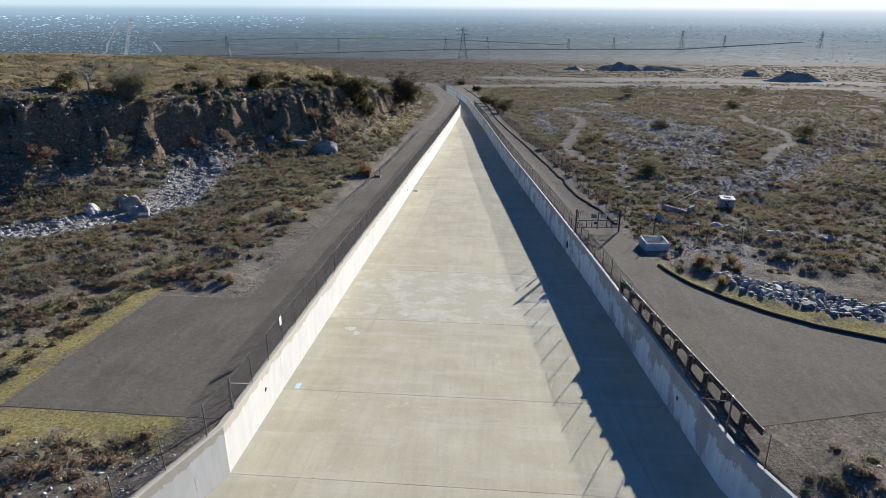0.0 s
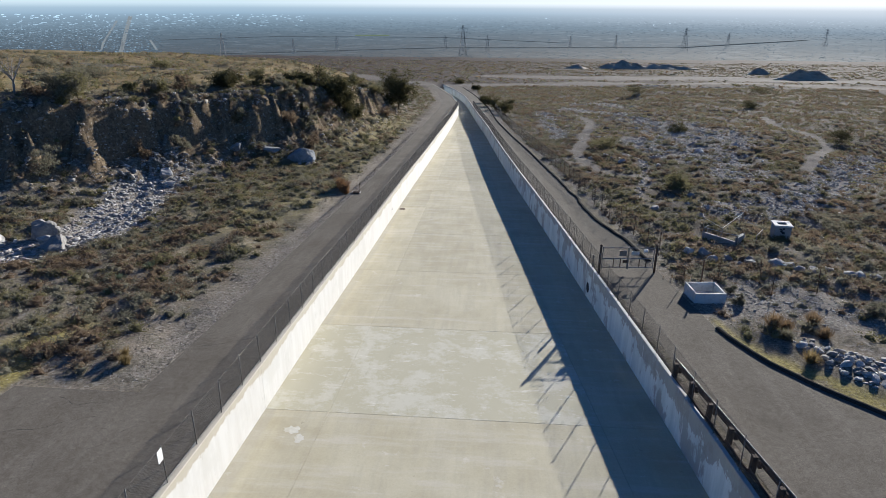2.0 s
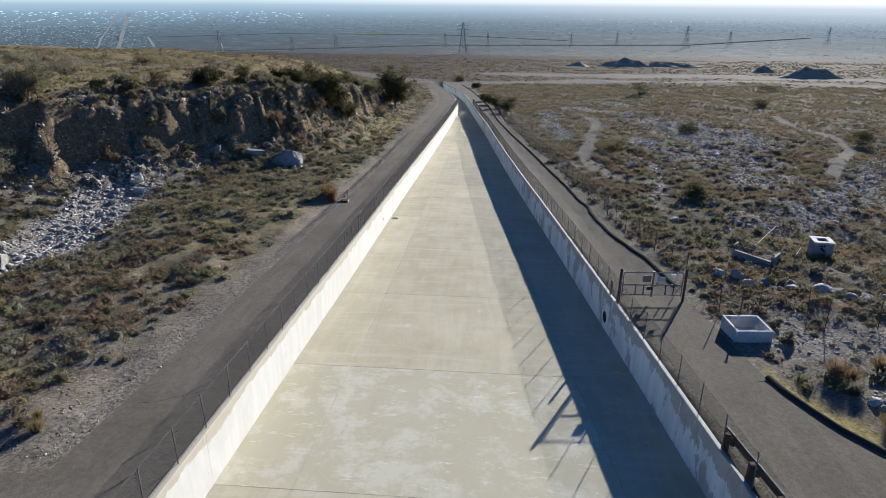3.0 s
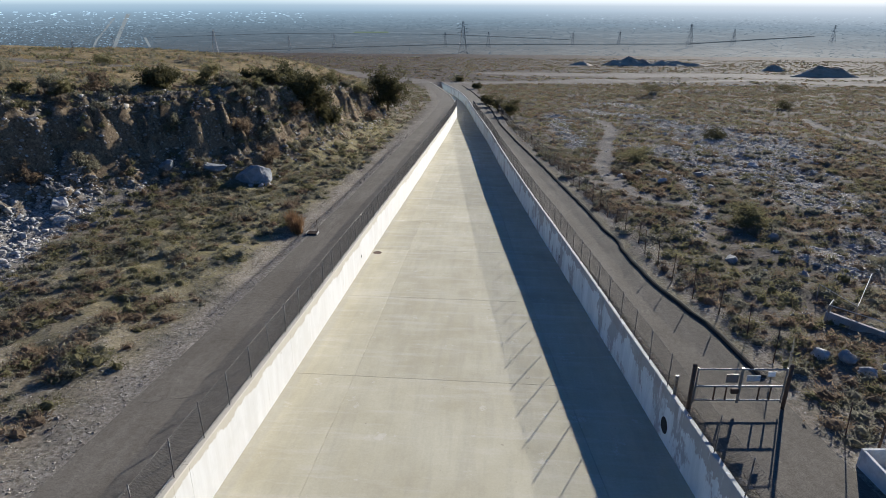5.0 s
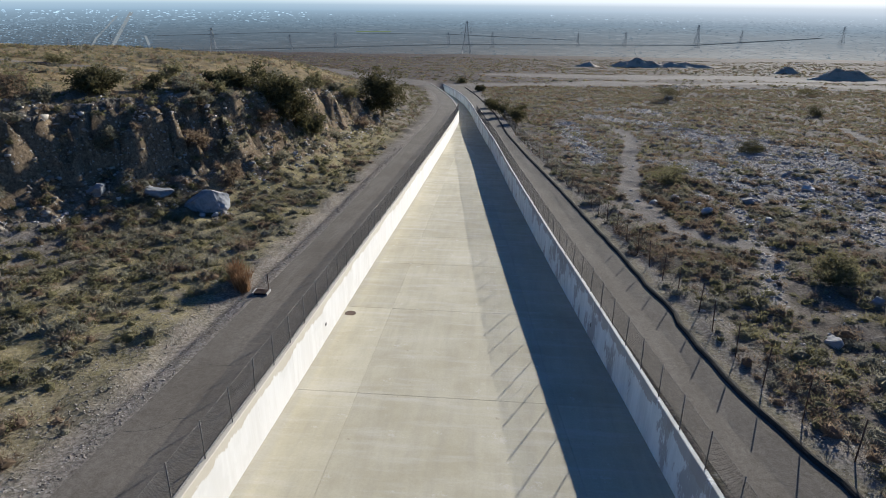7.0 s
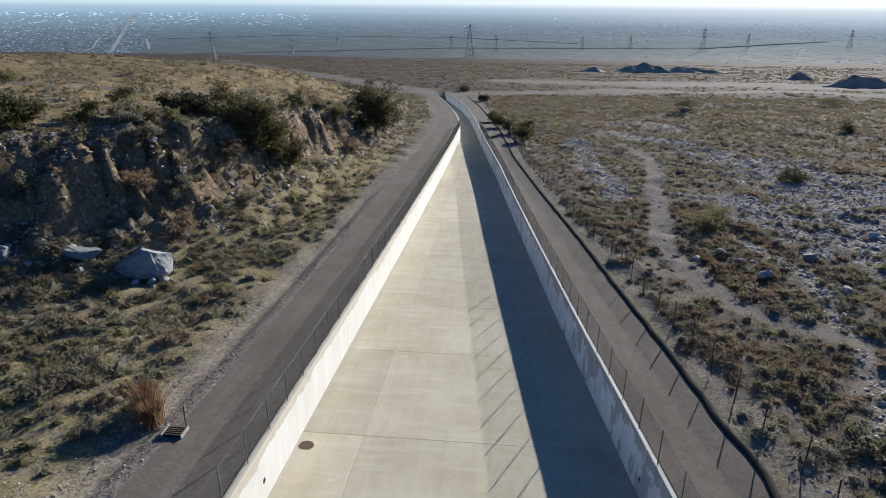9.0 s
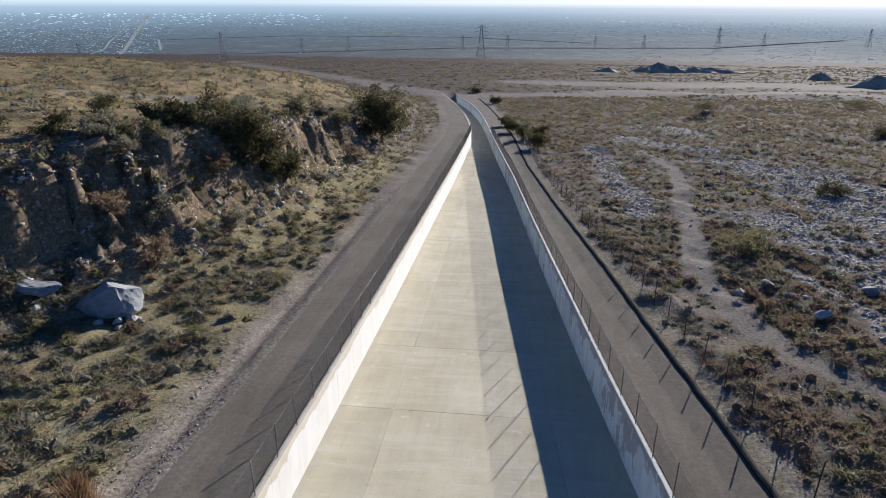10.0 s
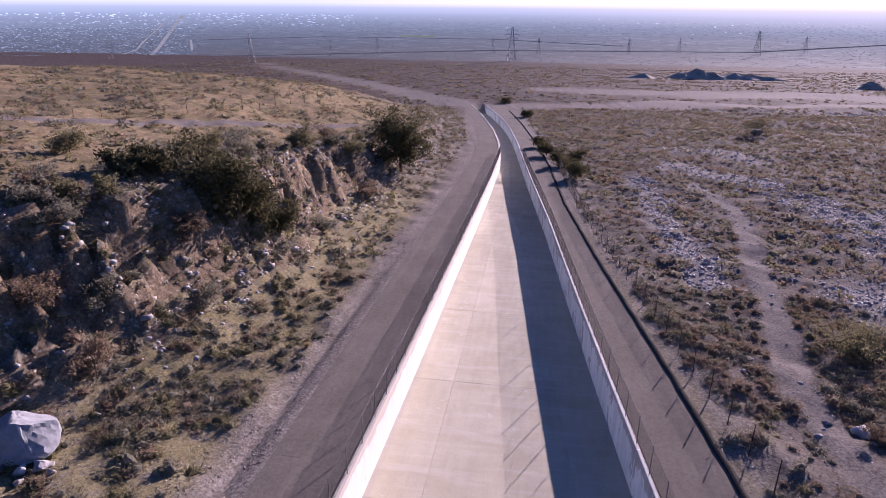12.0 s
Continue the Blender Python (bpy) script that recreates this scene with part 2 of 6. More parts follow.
M_TAN_TWIG = leafy("tan_twigs", (0.19, 0.128, 0.072), (0.36, 0.255, 0.15), 0.42)
M_STRAW = leafy("straw_blades", (0.24, 0.17, 0.075), (0.42, 0.32, 0.16), 0.4)
M_TREE = leafy("dark_oak_leaves", (0.055, 0.052, 0.025), (0.15, 0.132, 0.062), 0.3)
M_REED = leafy("rust_reeds", (0.17, 0.095, 0.05), (0.31, 0.19, 0.10), 0.3)
M_YUCCA = leafy("blue_green_blades", (0.10, 0.13, 0.08), (0.19, 0.22, 0.14), 0.2)
M_DEAD = plain("bleached_dead_wood", (0.30, 0.27, 0.23), 0.9)
M_BARK = plain("bark", (0.10, 0.075, 0.05), 0.95)
M_STEEL = plain("galvanised_steel", (0.24, 0.24, 0.235), 0.5, 0.7, (0.25, 0.20, 0.16))
M_POST = plain("weathered_post_steel", (0.17, 0.16, 0.15), 0.6, 0.5, (0.14, 0.10, 0.075))
M_WIRE = plain("dull_wire", (0.06, 0.056, 0.05), 0.85, 0.1)
M_RUST = plain("rusty_steel", (0.10, 0.065, 0.045), 0.8, 0.3)
M_TIMBER = plain("creosoted_timber", (0.075, 0.05, 0.035), 0.9)
M_TOWER = plain("tower_steel", (0.12, 0.13, 0.14), 0.6, 0.3)
M_SIGN = plain("white_enamel", (0.75, 0.75, 0.73), 0.5)
M_BOX = plain("pale_concrete", (0.58, 0.56, 0.52), 0.85, 0.0, (0.42, 0.40, 0.36), 2.0)
M_OLD = plain("weathered_concrete", (0.33, 0.315, 0.29), 0.9, 0.0, (0.24, 0.22, 0.19), 2.0)
M_SMEAR = plain("chalk_smear", (0.54, 0.52, 0.45), 0.9, 0.0, (0.47, 0.44, 0.35), 3.0)
M_SPOIL = plain("brown_spoil_earth", (0.40, 0.31, 0.225), 0.97, 0.0, (0.20, 0.17, 0.13), 0.25)
M_DARK = plain("dark_hollow", (0.02, 0.02, 0.02), 0.9)


# ---- plan: the channel, its banks and the land ----
def bank(y):
    """Level of the banks beside the channel; the fan slopes down away from the start and flattens into the plain."""
    y = np.asarray(y, float)
    a = np.clip(y, -250, 500)
    b = np.clip(y - 500, 0, 500)
    return -1.67 - 0.0623 * a - 0.0623 * b + 0.0000623 * b * b


DEPTH, WALL_TOP, WALL_WEST, WALL_EAST = 2.4, 0.10, 0.30, 0.22


def left_face(y):
    return np.interp(y, [-60, 5, 21, 28, 50, 64, 85, 107, 140, 166, 186, 201, 220, 241, 259, 280, 300],
                     [-22, -14.3, -9.97, -9.97, -9.78, -9.56, -9.38, -9.05, -8.72, -8.58, -8.74, -10.2, -12.7, -16.4, -19.7, -24.0, -29])


def right_face(y):
    return np.interp(y, [-60, 10, 18.7, 22.0, 27, 42, 60, 70, 80, 90, 108, 124, 140, 165, 188, 203, 226, 248, 270, 300],
                     [23, 15.3, 12.55, 11.45, 10.98, 9.68, 7.82, 6.77, 5.7, 4.57, 2.72, 1.15, -0.28, -2.98, -5.3, -6.75, -9.5, -13.0, -17.5, -24])


def left_road_edge(y):
    return np.interp(y, [15, 36, 60, 75, 90, 130, 175, 201, 237, 267, 290],
                     [-14.6, -14.5, -13.9, -13.6, -13.3, -13.3, -13.3, -14.3, -19.1, -25, -31])


def kerb_x(y):
    return np.interp(y, [44.6, 61.4, 65.3, 68.2, 74.5, 77.0, 78.6, 86, 96.6, 107, 127, 149, 178, 200, 234, 263, 290],
                     [14.1, 12.4, 11.4, 10.75, 10.1, 10.3, 9.8, 9.12, 7.85, 6.7, 4.15, 1.7, -0.33, -2.5, -6.6, -10.9, -16])


CLIFF = [(-110, -10), (-64, 42), (-53, 55), (-44, 67), (-36.5, 78.5), (-32.3, 87.5), (-27.5, 95), (-23.2, 103), (-21.4, 115),
         (-20.6, 135), (-19.9, 157), (-20.4, 195), (-24, 235), (-36, 280), (-70, 330)]


def off_line(x, y, line):
    """Distance from a polyline, positive to the left of its run, and the y of the nearest point."""
    best = np.full(np.shape(x), 1e9)
    side = np.ones(np.shape(x))
    for (ax, ay), (bx, by) in zip(line[:-1], line[1:]):
        dx, dy = bx - ax, by - ay
        t = np.clip(((x - ax) * dx + (y - ay) * dy) / (dx * dx + dy * dy), 0, 1)
        qx, qy = ax + t * dx, ay + t * dy
        d = np.hypot(x - qx, y - qy)
        s = np.sign(dx * (y - qy) - dy * (x - qx))
        near = d < best
        best = np.where(near, d, best)
        side = np.where(near, s, side)
    return best * np.where(side == 0, 1, side)


def wave(x, y, size, seed):
    """Smooth uneven field between about -1 and 1, made of turned sine waves."""
    r = np.random.RandomState(seed)
    total = np.zeros(np.shape(x))
    for k in range(7):
        a, f, p = r.uniform(0, 6.28), r.uniform(0.6, 1.7) / size * 6.28, r.uniform(0, 6.28)
        total = total + np.sin((x * math.cos(a) + y * math.sin(a)) * f + p + 1.3 * np.sin((x * math.sin(a) - y * math.cos(a)) * f * 0.6 + 2 * p))
    return total / 3.5


GULLY = [(95, 150), (62, 112), (46, 92), (36, 77), (30, 70)]
STREAM = [(-37.4, 81), (-36.2, 73), (-33, 62), (-34.5, 56), (-39, 51), (-52, 41)]
ROCK_BANDS = (([(25, 122), (28, 112), (31, 104)], 4.2), ([(33, 92), (34, 110), (34.5, 120), (36, 140), (41, 150)], 4.6),
              ([(42, 118), (43, 134), (37, 143), (32.6, 157)], 3.6), ([(13, 124), (12.6, 140), (12.2, 150), (13.5, 168)], 2.0),
              ([(21, 182), (24, 175), (31, 168)], 3.0), ([(25, 200), (33, 200), (35, 188)], 3.0), ([(40, 296), (79, 291), (122, 300)], 5.0),
              ([(25, 74), (30, 77), (35, 82.5), (42, 91), (49.5, 100.5), (62, 116)], 2.6), ([(16.5, 79), (19.5, 86), (22, 99), (20.5, 110)], 0.7))
TRACK = [(20, 88.6), (17.4, 91), (14.8, 93.8), (13.8, 99), (13.7, 107.8), (15.5, 116.5), (18.8, 133), (22.3, 151), (20, 165)]
TRACK_B = [(44, 100), (57, 121), (60, 130), (61, 150), (66, 172)]
LOT = [(12, 385), (60, 366), (120, 388), (190, 362), (320, 340)]
LOT_ROAD = [(-10, 290), (30, 305), (80, 320), (122, 330), (165, 306), (240, 290)]
CROSS_ROAD = [(-260, 640), (-186, 531), (-110, 420), (-66, 350), (-42, 310), (-28, 285), (-8, 283), (20, 300), (50, 322)]
PLATEAU_TRACK = [(-75, 128), (-54, 131), (-47, 146), (-40, 158), (-34, 180)]


def smooth(v, a, b):
    t = np.clip((v - a) / (b - a), 0, 1)
    return t * t * (3 - 2 * t)


def beside_road(x, y):
    """1 on the made ground of the roads and the channel, 0 in the open."""
    l, r = left_road_edge(y) - 0.6, kerb_x(y) + 0.3
    inside = smooth(x, l - 1.5, l) * (1 - smooth(x, r, r + 1.5)) * smooth(y, 19.4, 20.8) * (1 - smooth(y, 285, 300))
    pad = smooth(x, -23, -21.5) * (1 - smooth(x, -14, -13)) * smooth(y, 19.2, 20.7) * (1 - smooth(y, 35.6, 37.5))
    apron = smooth(x, 9, 10) * (1 - smooth(x, 60, 70)) * smooth(y, 21.5, 23.5) * (1 - smooth(y, apron_far(x) + 0.3, apron_far(x) + 1.6))
    return np.maximum(np.maximum(inside, pad), apron)


def apron_far(x):
    return np.interp(x, [9, 14.1, 15.2, 16.8, 18.8, 21, 26, 34, 70], [44.6, 44.6, 41.2, 38.6, 36.2, 34.4, 31.8, 29.5, 24])


def apron_near(x):
    return np.interp(x, [9, 13.4, 19.5, 34, 70], [22.6, 23.4, 25.2, 27.5, 23])


def cliff_height(y):
    return np.interp(y, [-50, 60, 105, 120, 135, 155, 180, 220, 260, 300], [9.0, 9.6, 9.6, 9.0, 8.0, 6.0, 4.6, 2.6, 1.0, 0.0])


def land(x, y):
    """Height of the open ground."""
    x, y = np.asarray(x, float), np.asarray(y, float)
    z = bank(y)
    open_ground = 1 - beside_road(x, y)
    near = 1 - smooth(np.hypot(x, y - 60), 250, 600)
    z = z + open_ground * (0.16 * wave(x, y, 7, 3) + 0.09 * wave(x, y, 2.6, 4)) * near
    z = z + open_ground * 0.5 * wave(x, y, 45, 5) * smooth(np.abs(x), 20, 50)
    d = off_line(x, y, CLIFF)
    rough_d = d + (0.6 * wave(x, y, 7, 6) + 0.65 * wave(x, y, 2.6, 7) + 0.3 * wave(x, y, 1.3, 8)) * smooth(d, -1, 1.5) * (1 - smooth(d, 9, 14))
    along = 0.6 * x + 0.8 * y + 1.5 * wave(x, y, 11, 11)
    ribs = 1.25 * np.abs(np.sin(along * 0.36)) + 0.55 * np.abs(np.sin(along * 0.93 + 1.1))
    jut = np.maximum(1 - smooth(y, 80, 88), smooth(y, 118, 126))
    rough_d = rough_d - (ribs - 0.9) * (0.2 + 0.55 * jut) * smooth(d, 0.3, 2.2) * (1 - smooth(d, 6.5, 10))
    rise = np.interp(rough_d, [-3, 0, 2.0, 3.4, 5.0, 6.2, 11, 40], [0, 0.12, 0.26, 0.44, 0.84, 0.96, 1.03, 1.08])
    z = z + rise * cliff_height(y)
    high = np.interp(y, [-50, 210, 250, 330], [9.6, 9.6, 6.0, 0.0])
    z = z + smooth(d, 9, 38) * np.clip(high - cliff_height(y) * 1.05, 0, 20)
    ditch = left_road_edge(y) - 1.3
    z = z - 0.38 * np.exp(-((x - ditch) / 0.4) ** 2) * smooth(y, 55, 70) * (1 - smooth(y, 110, 130))
    z = z + np.clip(-45 - x, 0, 60) * 0.05 * smooth(d, 8, 20) * (1 - smooth(y, 220, 420)) * smooth(y, -60, 20)
    z = z - 1.3 * np.exp(-(off_line(x, y, GULLY) / 4.5) ** 2)
    z = z - 0.5 * np.exp(-(off_line(x, y, STREAM) / 5.0) ** 2)
    z = z - 0.008 * (1 - open_ground)
    return z


def rock_field(x, y):
    """Where pale stones lie bare between the brush of the fan."""
    out = np.zeros(np.shape(x))
    fray = 0.5 * wave(x, y, 5, 36) + 0.4 * wave(x, y, 2.2, 37)
    for line, half in ROCK_BANDS:
        out = np.maximum(out, 1 - smooth(np.abs(off_line(x, y, line)) / half + fray, 0.75, 1.3))
    return out


def level(x, y):
    return float(land(np.array([x]), np.array([y]))[0])


# ---- mesh helpers ----
def mesh_from(name, verts, faces, material, smooth_shade=False):
    """One mesh from arrays: vertices and triangles or quads of one kind."""
    me = bpy.data.meshes.new(name)
    verts = np.asarray(verts, np.float32)
    faces = np.asarray(faces, np.int32)
    n, k = faces.shape
    me.vertices.add(len(verts))
    me.vertices.foreach_set("co", verts.ravel())
    me.loops.add(n * k)
    me.loops.foreach_set("vertex_index", faces.ravel())
    me.polygons.add(n)
    me.polygons.foreach_set("loop_start", np.arange(0, n * k, k, dtype=np.int32))
    me.polygons.foreach_set("use_smooth", np.full(n, smooth_shade, dtype=bool))
    me.materials.append(material)
    me.update(calc_edges=True)
    me.validate()
    return me


def under(ob, parent):
    ob.parent = parent
    return ob


def part(name, bm, material, parent=None, label="", smooth_shade=False):
    """Links a bmesh as one mesh object under a thing or a part."""
    me = bpy.data.meshes.new(name)
    if smooth_shade:
        for f in bm.faces:
            f.smooth = True
    bm.to_mesh(me)
    bm.free()
    me.materials.append(material)
    ob = new(name, me)
    if parent is not None:
        ob.parent = parent
    if label:
        tagged(ob, label)
    return ob


def box_into(bm, size, at=(0, 0, 0), turn=None, bevel=0.0):
    made = bmesh.ops.create_cube(bm, size=1.0)
    m = Matrix.Translation(at) @ (turn or Matrix()) @ Matrix.Diagonal((*size, 1))
    bmesh.ops.transform(bm, matrix=m, verts=made["verts"])
    if bevel:
        edges = list({e for v in made["verts"] for e in v.link_edges})
        bmesh.ops.bevel(bm, geom=edges, offset=bevel, segments=1, affect="EDGES")


def rod_into(bm, a, b, r, sides=6, r2=None):
    a, b = Vector(a), Vector(b)
    made = bmesh.ops.create_cone(bm, cap_ends=True, segments=sides, radius1=r, radius2=r if r2 is None else r2, depth=(b - a).length)
    turn = (b - a).to_track_quat("Z", "Y").to_matrix().to_4x4()
    bmesh.ops.transform(bm, matrix=Matrix.Translation((a + b) / 2) @ turn, verts=made["verts"])


def empty(name, at=(0, 0, 0)):
    ob = new(name)
    ob.location = at
    ob.empty_display_size = 0.2
    return ob


def strip(name, left, right, top, thick, material, parent=None):
    """A slab between two lines of (x, y), its top at the heights given."""
    n = len(left)
    v = []
    for (lx, ly), (rx, ry), z in zip(left, right, top):
        v += [(lx, ly, z), (rx, ry, z), (rx, ry, z - thick), (lx, ly, z - thick)]
    f = []
    for i in range(n - 1):
        a, b = 4 * i, 4 * i + 4
        for j in range(4):
            f.append((a + j, a + (j + 1) % 4, b + (j + 1) % 4, b + j))
    f += [(3, 2, 1, 0), (4 * n - 4, 4 * n - 3, 4 * n - 2, 4 * n - 1)]
    me = mesh_from(name, v, f, material)
    bm = bmesh.new()
    bm.from_mesh(me)
    bmesh.ops.recalc_face_normals(bm, faces=bm.faces)
    bm.to_mesh(me)
    bm.free()
    ob = new(name, me)
    if parent is not None:
        ob.parent = parent
    return ob


# ---- ground sheet ----
def growing(fine_to, step, to, factor=1.09):
    out, s = list(np.arange(0, fine_to, step)), step
    while out[-1] < to:
        s *= factor
        out.append(out[-1] + s)
    return np.array(out)


def build_ground():
    ys = np.concatenate([-growing(4, 1.5, 420, 1.2)[::-1][:-1] - 8, -8 + growing(180, 0.55, 760, 1.06)])
    u = growing(48, 0.45, 760, 1.09)
    rows, cols = len(ys), 2 * len(u) + 2
    lo, hi = left_face(ys) - WALL_WEST + 0.02, right_face(ys) + WALL_EAST - 0.02
    X = np.zeros((rows, cols))
    X[:, :len(u)] = lo[:, None] - u[::-1][None, :]
    X[:, len(u)] = lo + 0.12
    X[:, len(u) + 1] = hi - 0.1
    X[:, len(u) + 2:] = hi[:, None] + u[None, :]
    Y = np.repeat(ys[:, None], cols, 1)
    Z = land(X, Y)
    jitter = np.random.RandomState(9)
    dc = off_line(X, Y, CLIFF)
    rubble = smooth(dc, -0.5, 1.0) * (1 - smooth(dc, 6.5, 8.5))
    lumps = 0.55 * wave(X, Y, 1.9, 12) + 0.4 * wave(X, Y, 1.1, 13)
    Z = Z + rubble * (jitter.normal(0, 0.13, X.shape) + 0.3 * lumps)
    X[:, :len(u) - 6] += (rubble * (jitter.normal(0, 0.06, X.shape) + 0.2 * wave(X, Y, 1.5, 14)))[:, :len(u) - 6]
    trench = (ys > -58) & (ys < 287)
    for k in (len(u), len(u) + 1):
        Z[trench, k] = bank(ys[trench]) - DEPTH - 0.5
    idx = np.arange(rows * cols).reshape(rows, cols)
    F = np.stack([idx[:-1, :-1], idx[:-1, 1:], idx[1:, 1:], idx[1:, :-1]], -1).reshape(-1, 4)
    me = mesh_from("ground", np.stack([X, Y, Z], -1).reshape(-1, 3), F, M_SOIL, True)
    # what covers the ground: pale tracks, stony beds, dry grass
    pale = np.zeros(X.shape)
    for line, half in ((TRACK, 0.9), (TRACK_B, 0.8), (CROSS_ROAD, 7), (LOT, 17), (LOT_ROAD, 6), (PLATEAU_TRACK, 1.2)):
        d = np.abs(off_line(X, Y, line)) + 0.25 * half * wave(X, Y, 5 * half, 21)
        pale = np.maximum(pale, 1 - smooth(d, half, half * 1.5))
    pale = np.maximum(pale, 0.6 * np.exp(-((X - 19.5) / 4.5) ** 2 - ((Y - 50.5) / 2.8) ** 2))
    pale = np.maximum(pale, 0.7 * smooth(X, left_road_edge(Y) - 0.55, left_road_edge(Y) - 0.25) * (1 - smooth(X, -9, -8)) * smooth(Y, 36, 40) * (1 - smooth(Y, 270, 285)) * smooth(wave(X, Y, 9, 35), -0.6, 0.2))
    for mx, my, wx, wy in ((103, 548, 20, 13), (135, 556, 30, 11), (176, 462, 7, 7), (172, 384, 15, 8), (66, 540, 10, 9)):
        pale = pale * (1 - np.exp(-((X - mx) / wx) ** 2 - ((Y - my) / wy) ** 2))
    stony = np.exp(-(off_line(X, Y, STREAM) / 4.0) ** 2) + 0.8 * np.exp(-(off_line(X, Y, GULLY) / 4.0) ** 2)
    shoulder = smooth(X, left_road_edge(Y) - 3.0, left_road_edge(Y) - 0.8) * (1 - smooth(X, -9, -7)) * smooth(Y, 34, 38) * (1 - smooth(Y, 270, 285))
    shoulder_r = smooth(X, kerb_x(Y) - 1, kerb_x(Y)) * (1 - smooth(X, kerb_x(Y) + 1.2, kerb_x(Y) + 3)) * smooth(Y, 56, 60)
    rocky = rock_field(X, Y)
    by_box = 0.8 * np.exp(-((X - 19.5) / 6) ** 4 - ((Y - 49.0) / 4.2) ** 4)
    stony = np.clip(np.maximum.reduce([stony, by_box, 0.45 * shoulder, 0.5 * shoulder_r, 0.9 * rocky]), 0, 1)
    dl = off_line(X, Y, CLIFF)
    grass = smooth(dl, 7, 13) * (1 - smooth(Y, 230, 330))
    curve = np.abs(Y - apron_far(X)) * smooth(Y, apron_far(X) - 0.3, apron_far(X) + 0.2) + 9 * (1 - smooth(X, 13.6, 14.4)) + 9 * (Y < apron_far(X))
    moss = np.maximum(1 - smooth(curve, 1.8, 3.2), 0.3 * smooth(X, kerb_x(Y), kerb_x(Y) + 0.3) * (1 - smooth(X, kerb_x(Y) + 0.6, kerb_x(Y) + 1.1)) * smooth(Y, 57, 60) * (1 - smooth(Y, 130, 160)))
    moss = np.maximum(moss, smooth(Y, 18.2, 19.6) * (1 - smooth(Y, 21.5, 22)) * smooth(X, -22, -20) * (1 - smooth(X, -12.5, -11.5)))
    moss = np.maximum(moss, smooth(Y, 20, 23) * (1 - smooth(Y, 40, 44)) * smooth(X, -25, -23) * (1 - smooth(X, -20.9, -20.5)))
    moss = np.maximum(moss, 0.6 * smooth(X, -30, -22) * (1 - smooth(X, -17, -15)) * smooth(Y, 45, 75) * (1 - smooth(Y, 135, 170)))
    stony = stony * (1 - 0.8 * moss)
    col = me.color_attributes.new("cover", "FLOAT_COLOR", "POINT")
    col.data.foreach_set("color", np.stack([pale, stony, grass, moss], -1).astype(np.float32).ravel())
    brush = smooth(Y, 215, 300) * (1 - pale) * (1 - grass) + (0.48 + 0.17 * smooth(Y, 85, 120)) * smooth(X, kerb_x(Y) + 2, kerb_x(Y) + 6) * smooth(Y, 56, 70) * (1 - smooth(Y, 215, 300)) * (1 - pale) * (1 - 0.7 * stony)
    two = me.color_attributes.new("brush", "FLOAT_COLOR", "POINT")
    two.data.foreach_set("color", np.stack([brush, brush, brush, np.ones(X.shape)], -1).astype(np.float32).ravel())
    ob = new("ground", me)
    return tagged(ob, "stony brown soil of a sloping alluvial fan with dry brush", "ground", kind="structure")


build_ground()


